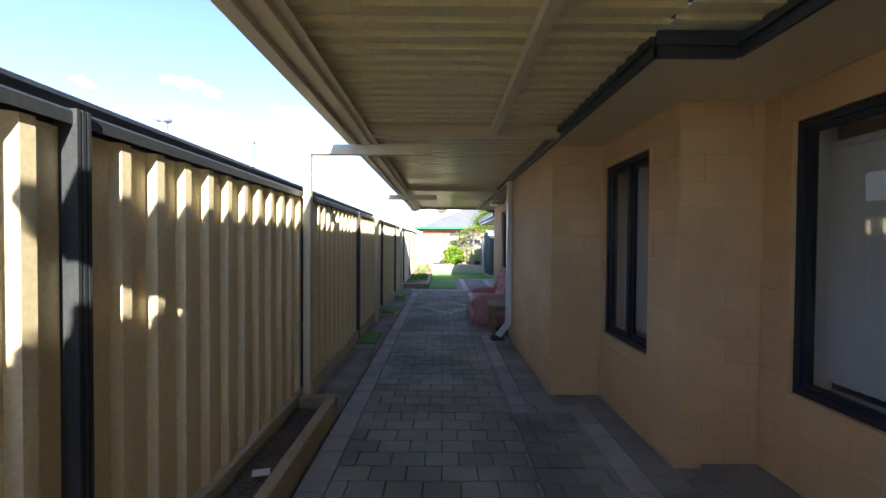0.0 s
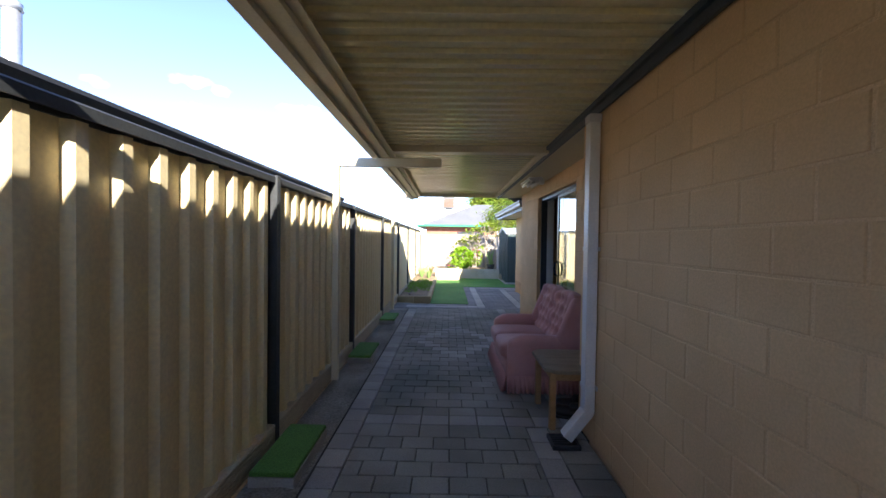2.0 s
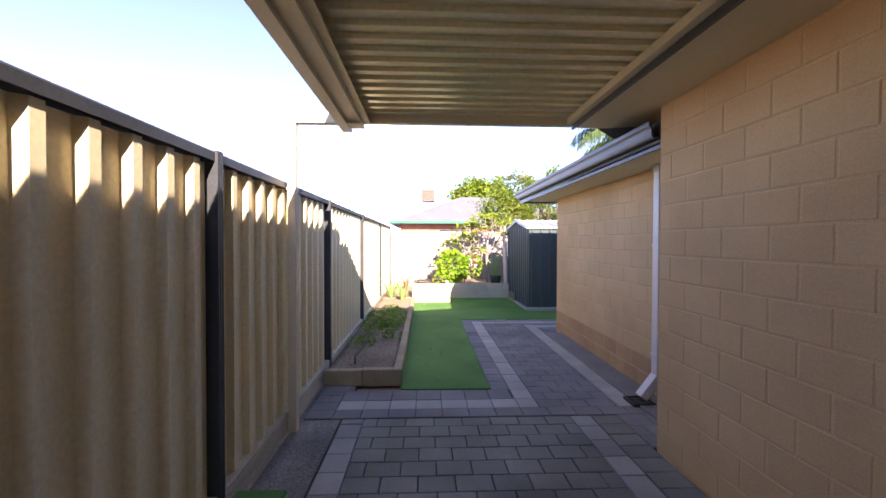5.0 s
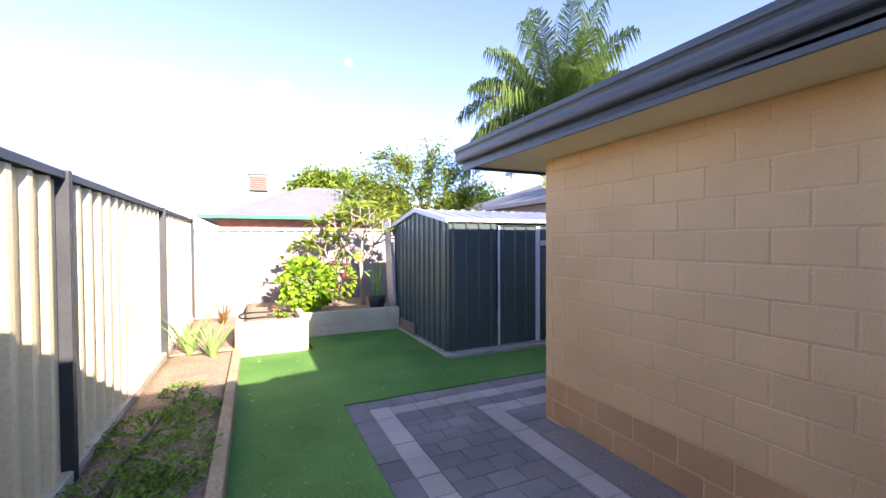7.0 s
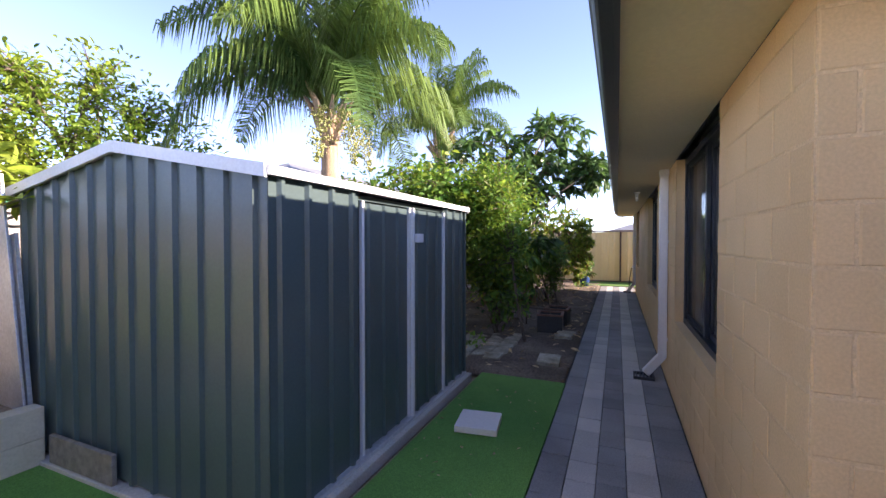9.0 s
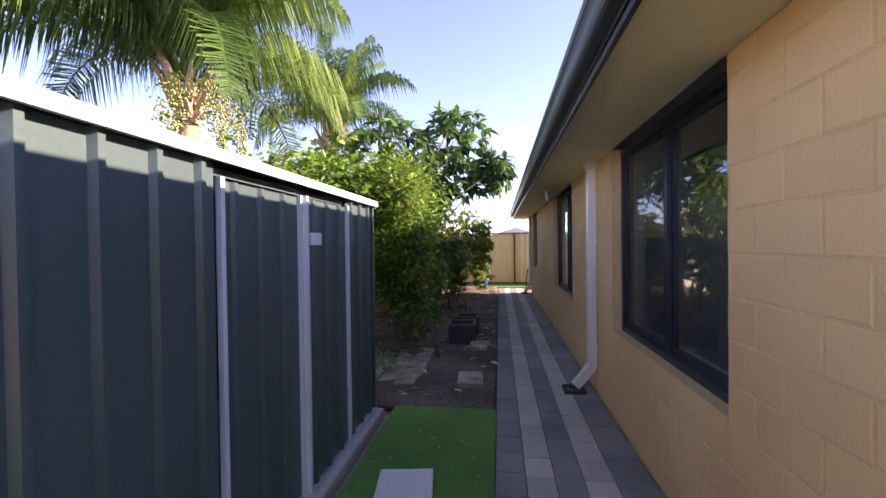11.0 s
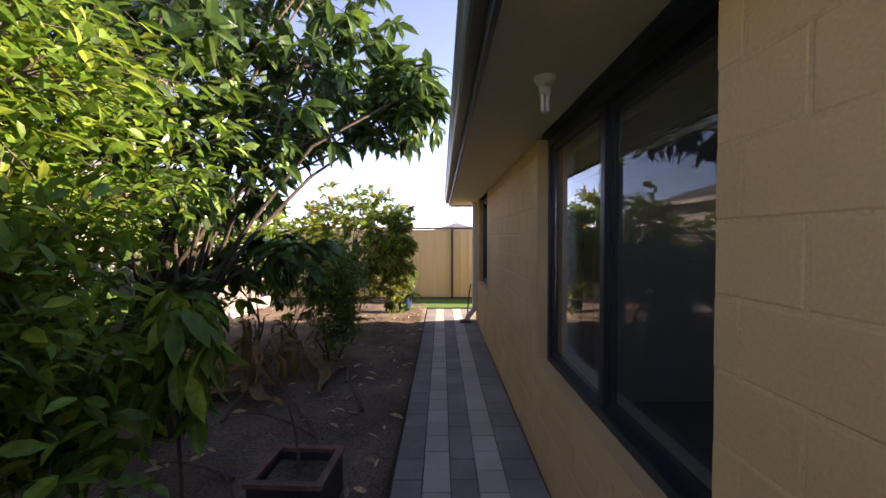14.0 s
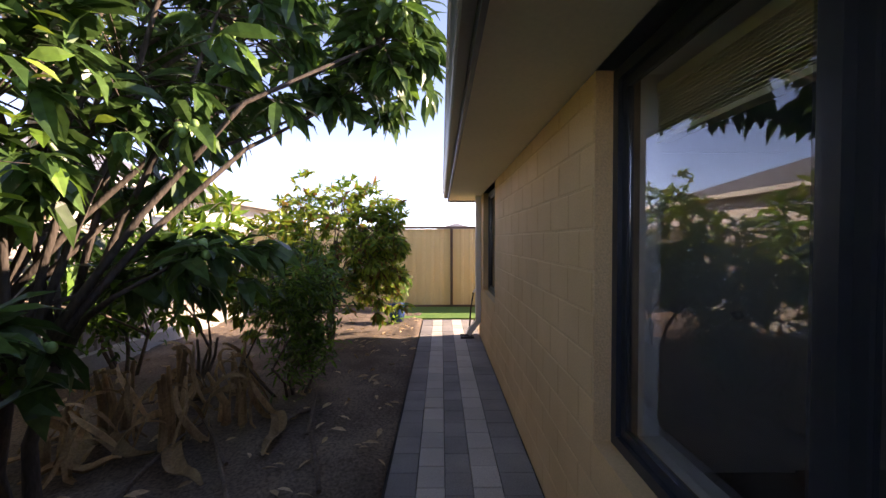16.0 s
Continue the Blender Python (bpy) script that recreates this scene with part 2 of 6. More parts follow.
LEAF_MID = material("mid_green_leaf", (0.08, 0.18, 0.022), (0.15, 0.28, 0.04), 0.5, 0.9, 30, 0.0, isl=0.4, trans=0.4)
LEAF_LIGHT = material("yellow_green_leaf", (0.175, 0.285, 0.035), (0.32, 0.385, 0.05), 0.5, 0.8, 30, 0.0, isl=0.4, trans=0.45)
LEAF_BRIGHT = material("bright_geranium_leaf", (0.19, 0.38, 0.02), (0.30, 0.50, 0.035), 0.55, 2.0, 30, 0.0, isl=0.3, trans=0.4)
LEAF_RED = material("reddish_new_leaf", (0.24, 0.09, 0.03), (0.30, 0.20, 0.05), 0.5, 1.5, 30, 0.0, isl=0.4, trans=0.4)
LEAF_ALOE = material("grey_green_succulent", (0.16, 0.29, 0.08), (0.25, 0.40, 0.13), 0.5, 3.0, 40, 0.05, isl=0.25)
PALM_LEAF = material("palm_leaflet", (0.05, 0.11, 0.03), (0.16, 0.235, 0.05), 0.35, 0.6, 30, 0.0, isl=0.35, trans=0.35)
PALM_DRY = material("dry_palm_boot", (0.40, 0.27, 0.18), (0.52, 0.38, 0.27), 0.85, 3.0, 50, 0.3, isl=0.2)
FRUIT = material("green_palm_fruit", (0.20, 0.22, 0.05), (0.30, 0.30, 0.08), 0.5, 4.0, 60, 0.0, isl=0.3)
FLOWER = material("pink_flower_petal", (0.55, 0.02, 0.10), (0.70, 0.05, 0.18), 0.6, 3.0, 40, 0.0, isl=0.2, trans=0.2)
DRY_LEAF = material("dry_brown_leaf", (0.36, 0.25, 0.14), (0.55, 0.41, 0.25), 0.8, 3.0, 40, 0.0, isl=0.3, trans=0.15)
POT = material("dark_plastic_pot", (0.03, 0.032, 0.036), (0.045, 0.048, 0.052), 0.5, 4.0, 60, 0.05)
POT_BLUE = material("blue_glazed_pot", (0.02, 0.05, 0.16), (0.03, 0.08, 0.22), 0.25, 4.0, 60, 0.02)
POT_RUST = material("faded_terracotta_rim", (0.14, 0.075, 0.055), (0.22, 0.12, 0.085), 0.7, 8.0, 60, 0.2)
HOSE = material("black_hose_rubber", (0.015, 0.015, 0.015), (0.03, 0.03, 0.03), 0.5, 8.0, 60, 0.0)
GREEN_GUTTER = material("green_gutter_paint", (0.02, 0.20, 0.10), (0.03, 0.26, 0.14), 0.4, 2.0, 60, 0.0)
FAR_ROOF = material("pale_grey_roof", (0.165, 0.17, 0.175), (0.20, 0.205, 0.21), 0.6, 1.0, 20, 0.1)
RED_BRICK = material("far_red_brick", (0.34, 0.15, 0.10), (0.42, 0.20, 0.14), 0.9, 3.0, 25, 0.2)
PALE_WALL = material("pale_rendered_wall", (0.42, 0.41, 0.38), (0.50, 0.48, 0.45), 0.85, 1.0, 40, 0.1)
AC_RED = material("cooler_pad_panel", (0.22, 0.11, 0.08), (0.28, 0.15, 0.11), 0.7, 3.0, 60, 0.1)
LAMP_WHITE = material("white_plastic", (0.72, 0.72, 0.70), (0.80, 0.80, 0.78), 0.35, 3.0, 60, 0.0, fine=0.03)
TILE = material("interior_floor", (0.20, 0.19, 0.18), (0.27, 0.255, 0.24), 0.5, 2.0, 60, 0.05)
GRASS_VERGE = material("verge_grass", (0.06, 0.16, 0.03), (0.12, 0.22, 0.05), 0.8, 2.0, 90, 0.5, fine=0.4)

# ---------------------------------------------------------------- mesh helpers


def box(bm, x0, x1, y0, y1, z0, z1, m=None):
    c = ((x0 + x1) / 2, (y0 + y1) / 2, (z0 + z1) / 2)
    mat = Matrix.Translation(c) @ Matrix.Diagonal((abs(x1 - x0), abs(y1 - y0), abs(z1 - z0), 1))
    bmesh.ops.create_cube(bm, size=1, matrix=(m @ mat) if m else mat)
    return bm


def boxes(*list_of, m=None):
    bm = bmesh.new()
    for b in list_of:
        box(bm, *b, m=m)
    return bm


def bevelled(x0, x1, y0, y1, z0, z1, r=0.01, seg=2, m=None):
    bm = boxes((x0, x1, y0, y1, z0, z1), m=m)
    bmesh.ops.bevel(bm, geom=bm.edges[:], offset=r, segments=seg, affect="EDGES", profile=0.5)
    return bm


def tube(bm, pts, radii, seg=8, caps=True):
    """A tapered tube along a polyline."""
    rings = []
    pts = [Vector(p) for p in pts]
    for i, p in enumerate(pts):
        d = (pts[min(i + 1, len(pts) - 1)] - pts[max(i - 1, 0)])
        d = d.normalized() if d.length > 1e-6 else Vector((0, 0, 1))
        a = d.orthogonal().normalized() if i == 0 else (rings[-1][1] - d * rings[-1][1].dot(d)).normalized()
        b = d.cross(a)
        r = radii[i] if isinstance(radii, (list, tuple)) else radii
        rings.append(([bm.verts.new(p + (a * math.cos(2 * math.pi * k / seg) + b * math.sin(2 * math.pi * k / seg)) * r) for k in range(seg)], a))
    for (r0, _), (r1, _) in zip(rings, rings[1:]):
        for k in range(seg):
            bm.faces.new((r0[k], r0[(k + 1) % seg], r1[(k + 1) % seg], r1[k]))
    if caps:
        bm.faces.new(rings[0][0][::-1])
        bm.faces.new(rings[-1][0])
    return bm


def prism(bm, profile, length, m):
    """Extrude a closed (u, v) profile along local x by length, at the matrix m (u is local y, v is local z)."""
    n = len(profile)
    a = [bm.verts.new(m @ Vector((0, u, v))) for u, v in profile]
    b = [bm.verts.new(m @ Vector((length, u, v))) for u, v in profile]
    for i in range(n):
        bm.faces.new((a[i], a[(i + 1) % n], b[(i + 1) % n], b[i]))
    bm.faces.new(a[::-1])
    bm.faces.new(b)
    return bm


def sheet(bm, profile, height, m, thick=0.003):
    """A folded sheet: open (u, w) profile, u along local x, w along local y, raised along local z."""
    front = [[bm.verts.new(m @ Vector((u, w, z))) for u, w in profile] for z in (0, height)]
    back = [[bm.verts.new(m @ Vector((u, w + thick, z))) for u, w in profile] for z in (0, height)]
    for g, flip in ((front, False), (back, True)):
        for i in range(len(profile) - 1):
            f = (g[0][i], g[0][i + 1], g[1][i + 1], g[1][i])
            bm.faces.new(f[::-1] if flip else f)
    for k in (0, 1):
        for i in range(len(profile) - 1):
            bm.faces.new((front[k][i], back[k][i], back[k][i + 1], front[k][i + 1]))
    for i in (0, -1):
        bm.faces.new((front[0][i], front[1][i], back[1][i], back[0][i]))
    return bm


def ribs(length, pitch, depth, flat, slope, start=0.0):
    """Trapezoid ribs: pan at w = 0, rib crowns at w = -depth."""
    out = [(0.0, 0.0)]
    u = start
    while u + flat + 2 * slope < length:
        if u > 0.001:
            out.append((u, 0.0))
        out += [(u + slope, -depth), (u + slope + flat, -depth), (u + 2 * slope + flat, 0.0)]
        u += pitch
    out.append((length, 0.0))
    return out


def mesh_of(name, bm, mat, smooth=False):
    bmesh.ops.recalc_face_normals(bm, faces=bm.faces[:])
    me = bpy.data.meshes.new(name)
    bm.to_mesh(me)
    bm.free()
    me.materials.append(mat)
    if smooth:
        for p in me.polygons:
            p.use_smooth = True
    return me


def part(name, bm, mat, parent=None, label="", smooth=False):
    ob = new(name, mesh_of(name, bm, mat, smooth))
    if parent is not None:
        ob.parent = parent
    if label:
        tagged(ob, label=label)
    return ob


def thing(name, label, category, group="", kind=""):
    return tagged(new(name), label, category, group, kind)


def solo(name, bm, mat, label, category, kind="", group="", smooth=False):
    return tagged(part(name, bm, mat, smooth=smooth), label, category, group, kind)


def raw(name, verts, faces, mat, parent=None, label="", smooth=False):
    me = bpy.data.meshes.new(name)
    me.from_pydata(verts, [], faces)
    me.materials.append(mat)
    if smooth:
        for p in me.polygons:
            p.use_smooth = True
    ob = new(name, me)
    if parent is not None:
        ob.parent = parent
    if label:
        tagged(ob, label=label)
    return ob

# ---------------------------------------------------------------- ground
ground = solo("ground", boxes((-400, 400, -400, 400, -0.5, -0.06)), SOIL_DRY, "dry sandy ground of the whole suburb", "ground", "structure")


def soil_patch(name, x0, x1, y0, y1, z, rough, mat, label, step=0.12, seed=0):
    nx, ny = max(2, int((x1 - x0) / step)), max(2, int((y1 - y0) / step))
    verts, faces = [], []
    for j in range(ny + 1):
        for i in range(nx + 1):
            x, y = x0 + (x1 - x0) * i / nx, y0 + (y1 - y0) * j / ny
            e = 0 if i in (0, nx) or j in (0, ny) else 1
            h = noise.noise(Vector((x * 1.3, y * 1.3, seed))) * rough + noise.noise(Vector((x * 6, y * 6, seed + 3))) * rough * 0.5
            verts.append((x, y, z + h * e))
    for j in range(ny):
        for i in range(nx):
            a = j * (nx + 1) + i
            faces.append((a, a + 1, a + nx + 2, a + nx + 1))
    ob = raw(name, verts, faces, mat, smooth=True)
    s = ob.modifiers.new("thickness", "SOLIDIFY")
    s.thickness, s.offset = 0.04, -1
    return tagged(ob, label, "soil", kind="structure")


soil_patch("garden_soil", 4.86, 15.9, 16.54, 20.4, 0.0, 0.06, SOIL, "dark bare garden soil with leaf litter", 0.1, 5)
soil_patch("bed_soil", -1.2, -0.5, 16.95, 18.75, 0.09, 0.04, SOIL_DRY, "pale sandy soil at the bed's far end", 0.08, 10)
soil_patch("bed_soil", -1.2, -0.47, 18.76, 21.36, 0.10, 0.03, SOIL_DRY, "pale sandy soil beside the planter", 0.08, 12)
soil_patch("bed_soil", -1.2, -0.5, 13.2, 16.94, 0.09, 0.04, SOIL_BED, "brown soil in a raised fence bed", 0.08, 9)
soil_patch("planter_soil", -0.36, 2.0, 19.5, 21.35, 0.33, 0.03, SOIL_DRY, "pale dry soil in the raised back bed", 0.1, 11)
soil_patch("fence_strip_soil", -1.2, -0.86, -6.0, 13.1, -0.012, 0.02, GREY_SAND, "dusty strip of grey sand along the fence", 0.1, 13)
soil_patch("planter_pocket_soil", -0.35, 0.34, 18.75, 19.5, 0.36, 0.03, SOIL_DRY, "pale dry soil in the low corner planter", 0.07, 15)

# ---------------------------------------------------------------- house
H_TOP = 2.42
NY = 15.57
L_TOP = 2.17


class Wall:
    """A brick wall: an axis-aligned outer face with rectangular openings (a0, a1, z0, z1) along its run."""

    def __init__(self, name, axis, at, a0, a1, out, top, openings=(), thick=0.23):
        self.axis, self.at, self.a0, self.a1, self.out, self.top, self.openings, self.thick = axis, at, a0, a1, out, top, openings, thick
        self.l0, self.l1 = a0, a1
        bm = bmesh.new()
        cuts = sorted({a0, a1, *[o[0] for o in openings], *[o[1] for o in openings]})
        for u, v in zip(cuts, cuts[1:]):
            spans = [(-0.05, top)]
            for o in openings:
                if o[0] < (u + v) / 2 < o[1]:
                    spans = [(-0.05, o[2]), (o[3], top)]
            for z0, z1 in spans:
                if z1 - z0 > 0.01:
                    self.block(bm, u, v, z0, z1)
        self.ob = tagged(part(name, bm, MORTAR), "cream face-brick house wall with flush joints", "wall", kind="structure")

    def block(self, bm, u, v, z0, z1):
        inner, outer = self.at - self.out * self.thick, self.at - self.out * 0.0005
        lo, hi = min(inner, outer), max(inner, outer)
        if self.axis == "x":
            box(bm, lo, hi, u, v, z0, z1)
        else:
            box(bm, u, v, lo, hi, z0, z1)


def brick_mesh(mat):
    """One brick, 1 x 1 across its face, 12 mm deep, edges eased; scaled per piece."""
    bm = bmesh.new()
    f = [(-0.5, -0.5), (0.5, -0.5), (0.5, 0.5), (-0.5, 0.5)]
    lower = [bm.verts.new((x, 0.0, z)) for x, z in f]
    mid = [bm.verts.new((x, -0.006, z)) for x, z in f]
    top = [bm.verts.new((x * 0.965, -0.008, z * 0.95)) for x, z in f]
    for a, b in ((lower, mid), (mid, top)):
        for i in range(4):
            bm.faces.new((a[i], a[(i + 1) % 4], b[(i + 1) % 4], b[i]))
    bm.faces.new(top)
    return mesh_of("brick", bm, mat)


WEST = Wall("wall_west_1", "x", 2.13, -6.0, 2.8, -1, H_TOP, [(0.95, 2.58, 0.58, 2.22)])
STEP1 = Wall("wall_west_2", "y", 2.8, 1.58, 2.36, -1, H_TOP)
BAY = Wall("wall_west_3", "x", 1.58, 3.03, 4.12, -1, H_TOP, [(3.20, 4.06, 0.62, 2.20)])
STEP2 = Wall("wall_west_4", "y", 4.10, 1.09, 1.81, -1, H_TOP)
FRONT = Wall("wall_west_5", "x", 1.09, 4.33, 6.45, -1, H_TOP)
STEP3 = Wall("wall_west_6", "y", 6.68, 1.09, 1.70, 1, H_TOP)
PORCH = Wall("wall_west_7", "x", 1.49, 6.68, 11.53, -1, H_TOP, [(6.80, 7.54, 0.66, 2.20), (8.15, 10.18, 0.06, 2.20)])
STEP4 = Wall("wall_west_8", "y", 11.70, 1.49, 2.25, 1, H_TOP)
SIDE = Wall("wall_west_9", "x", 2.02, 11.70, NY, -1, L_TOP)
NORTH = Wall("wall_north", "y", NY, 2.25, 13.35, 1, L_TOP, [(3.14, 4.84, 0.71, 2.163), (6.67, 8.46, 0.69, 2.163), (11.47, 12.75, 0.77, 2.163)])
EAST = Wall("wall_east", "x", 13.35, 5.0, 15.31, 1, L_TOP)
for w_, l0_, l1_ in ((BAY, 2.80, 4.10), (FRONT, 4.10, 6.68), (PORCH, 6.68, 11.70), (SIDE, 11.70, NY), (NORTH, 2.02, 13.35), (STEP1, 1.58, 2.13), (STEP2, 1.09, 1.58), (STEP3, 1.09, 1.49), (STEP4, 1.49, 2.02)):
    w_.l0, w_.l1 = l0_, l1_
SOUTH = Wall("wall_south", "y", -6.0, 2.13, 13.35, -1, H_TOP)

# inside: floor, ceiling and partitions, seen dimly through the panes
solo("interior_floor", boxes((1.75, 13.1, -5.7, 15.28, -0.04, 0.02)), TILE, "dark floor inside the house", "floor", "structure")
solo("interior_ceiling", boxes((2.3, 13.1, -5.7, 15.28, 2.5, 2.56)), RENDER_IN, "white ceiling inside the house", "ceiling", "structure")
solo("partition_wall", boxes((2.3, 13.1, 11.1, 11.2, 0.02, 2.5)), RENDER_IN, "plain painted partition wall", "wall", "structure")
for px in (5.5, 9.42):
    solo("partition_wall", boxes((px, px + 0.1, 11.2, 15.28, 0.02, 2.5)), RENDER_IN, "plain painted partition wall", "wall", "structure")
solo("partition_wall", boxes((4.6, 4.7, -5.7, 11.1, 0.02, 2.5)), RENDER_IN, "plain painted partition wall", "wall", "structure")
solo("partition_wall", boxes((1.75, 4.6, 4.9, 5.0, 0.02, 2.5)), RENDER_IN, "plain painted partition wall", "wall", "structure")

door_in = thing("interior_door", "white painted interior door with round knob", "door", kind="structure")
part("door_leaf", bevelled(9.375, 9.415, 14.02, 14.84, 0.03, 2.04, 0.004), LAMP_WHITE, door_in)
part("door_frame", boxes((9.39, 9.418, 13.93, 14.015, 0.02, 2.12), (9.39, 9.418, 14.845, 14.93, 0.02, 2.12), (9.39, 9.418, 14.015, 14.845, 2.045, 2.12)), LAMP_WHITE, door_in)
kb = bmesh.new()
tube(kb, [(9.375, 14.36, 1.04), (9.33, 14.36, 1.04)], 0.012, 10)
bmesh.ops.create_uvsphere(kb, u_segments=14, v_segments=8, radius=0.03, matrix=Matrix.Translation((9.32, 14.36, 1.04)))
part("knob", kb, GALV, door_in, "brushed steel knob", smooth=True)


def window(name, axis, at, a0, a1, z0, z1, out, splits=(0.5,), label="black aluminium sliding window", sill=True, slid=(), inset=0.03, screen=()):
    """A framed sliding window set into a wall's opening; its panes stand 0.12 m behind the brick face; slid gives the leaves of one that stands open."""
    w = thing(name, label, "window", kind="structure")

    def put(bm, u0, u1, d0, d1, h0, h1):
        lo, hi = at - out * d0, at - out * d1
        lo, hi = min(lo, hi), max(lo, hi)
        if axis == "x":
            box(bm, lo, hi, u0, u1, h0, h1)
        else:
            box(bm, u0, u1, lo, hi, h0, h1)
    f = 0.045
    bm = bmesh.new()
    i0, i1 = inset, inset + 0.09
    put(bm, a0, a1, i0, i1, z0, z0 + f)
    put(bm, a0, a1, i0, i1, z1 - f, z1)
    put(bm, a0, a0 + f, i0, i1, z0 + f, z1 - f)
    put(bm, a1 - f, a1, i0, i1, z0 + f, z1 - f)
    part("window_frame", bm, BLACK_FRAME, w)
    bm = bmesh.new()
    i1 += 0.002
    put(bm, a0, a0 + 0.014, i1, 0.26, z0, z1)
    put(bm, a1 - 0.014, a1, i1, 0.26, z0, z1)
    put(bm, a0 + 0.014, a1 - 0.014, i1, 0.26, z1 - 0.014, z1)
    put(bm, a0 + 0.014, a1 - 0.014, i1, 0.27, z0, z0 + 0.03)
    part("window_reveal", bm, RENDER_IN, w, "white painted inner reveal and sill")
    edges = [a0 + f] + [a0 + (a1 - a0) * q for q in splits] + [a1 - f]
    spans = slid or list(zip(edges, edges[1:]))
    for i, (u, v) in enumerate(spans):
        d = inset + (0.02 if i % 2 else 0.05)
        sash = bmesh.new()
        s = 0.038
        put(sash, u - 0.012, v + 0.012, d, d + 0.026, z0 + f + 0.002, z0 + f + s)
        put(sash, u - 0.012, v + 0.012, d, d + 0.026, z1 - f - s, z1 - f - 0.002)
        put(sash, u - 0.012, u + s, d, d + 0.026, z0 + f + s, z1 - f - s)
        put(sash, v - s, v + 0.012, d, d + 0.026, z0 + f + s, z1 - f - s)
        so = part("sash", sash, BLACK_FRAME, w)
        g = bmesh.new()
        put(g, u + s, v - s, d + 0.010, d + 0.016, z0 + f + s, z1 - f - s)
        go = part("pane", g, GLASS, so)
        go.visible_shadow = False
    if screen:
        bm = bmesh.new()
        put(bm, screen[0], screen[1], inset + 0.010, inset + 0.012, z0 + f, z1 - f)
        part("fly_screen", bm, FLY_SCREEN, w, "fine dark fly screen over one half")
    if sill:
        bm = bmesh.new()
        put(bm, a0, a1, -0.006, inset - 0.002, z0 - 0.10, z0 + 0.004)
        part("window_sill", bm, BRICK, w, "sloping cream brick sill")
    return w


window("window_1", "x", 2.13, 0.95, 2.58, 0.58, 2.22, -1)
window("window_2", "x", 1.58, 3.20, 4.06, 0.62, 2.20, -1)
window("window_3", "x", 1.49, 6.80, 7.54, 0.66, 2.20, -1, (), inset=0.055)
window("window_4", "y", NY, 3.14, 4.84, 0.71, 2.163, 1, inset=0.07, screen=(4.0, 4.785))
window("window_5", "y", NY, 6.67, 8.46, 0.69, 2.163, 1, inset=0.07, screen=(6.725, 7.60))
window("window_6", "y", NY, 11.47, 12.75, 0.77, 2.163, 1, inset=0.07)
sd = window("door_1", "x", 1.49, 8.15, 10.18, 0.06, 2.20, -1, (0.5,), "black aluminium sliding glass patio door, half open", sill=False, slid=[(8.21, 9.10), (8.34, 9.22)], inset=0.055)
tagged(sd, category="door")
hd = bmesh.new()
tube(hd, [(1.566, 9.195, 1.0), (1.53, 9.195, 1.02), (1.52, 9.195, 1.10), (1.53, 9.195, 1.18), (1.566, 9.195, 1.20)], 0.014, 8)
part("door_handle", hd, BLACK_FRAME, sd, "black curved pull handle", smooth=True)
part("door_sill", boxes((1.40, 1.72, 8.15, 10.18, -0.03, 0.055)), CONCRETE, sd, "worn concrete door step")


def vertical_blind(x, y0, y1, z0, z1, pitch=0.08):
    b = thing("vertical_blind", "white vertical slat blind behind a window", "blind")
    part("head_rail", boxes((x - 0.02, x + 0.02, y0, y1, z1, z1 + 0.04)), LAMP_WHITE, b)
    y = y0 + pitch / 2
    me = mesh_of("slat", boxes((-0.001, 0.001, -0.044, 0.044, z0, z1), m=pose(0, 0, 0, 0, 0, 14)), BLIND)
    while y < y1:
        o = new("slat", me)
        o.parent = b
        o.location = (x, y, 0)
        y += pitch


rb = thing("venetian_blind", "cream venetian blind raised to the window head", "blind")
part("head_rail", boxes((6.72, 8.41, NY - 0.27, NY - 0.22, 2.06, 2.10)), SOFFIT, rb)
me_ = mesh_of("slat", boxes((6.72, 8.41, -0.022, 0.022, -0.0015, 0.0015)), SOFFIT)
for k in range(14):
    o = new("slat", me_)
    o.parent = rb
    o.location = (0, NY - 0.245, 1.90 + k * 0.0115)
part("bottom_rail", boxes((6.72, 8.41, NY - 0.27, NY - 0.22, 1.875, 1.893)), SOFFIT, rb)
vertical_blind(1.80, 3.64, 4.04, 0.70, 2.14)
vertical_blind(1.84, 3.24, 3.60, 0.70, 2.14)
vertical_blind(2.36, 0.98, 2.60, 0.66, 2.05)
vertical_blind(1.70, 6.84, 7.50, 0.72, 2.12)

# eaves: soffits, fascias, gutters, roof
EV = 1.06
solo("soffit", boxes((EV + 0.022, 2.5, 2.172, 12.28, 2.422, 2.44), (1.502, 2.5, -6.0, 2.171, 2.422, 2.44)), SOFFIT, "cream painted eave lining", "soffit", "structure")
solo("soffit", boxes((1.53, 2.3, 12.282, NY, 2.172, 2.19), (1.53, 13.9, NY + 0.001, 16.07, 2.172, 2.19), (1.53, 2.02, 11.77, 12.281, 2.172, 2.19), (13.36, 13.9, 5.0, NY, 2.172, 2.19)), SOFFIT, "cream painted eave lining", "soffit", "structure")
GUT = [(0.0, 0.0), (0.075, 0.0), (0.095, 0.03), (0.10, 0.075), (0.118, 0.105), (0.118, 0.125), (0.104, 0.125), (0.104, 0.110), (0.09, 0.085), (0.082, 0.035), (0.07, 0.012), (0.006, 0.012), (0.006, 0.125), (0.0, 0.125)]
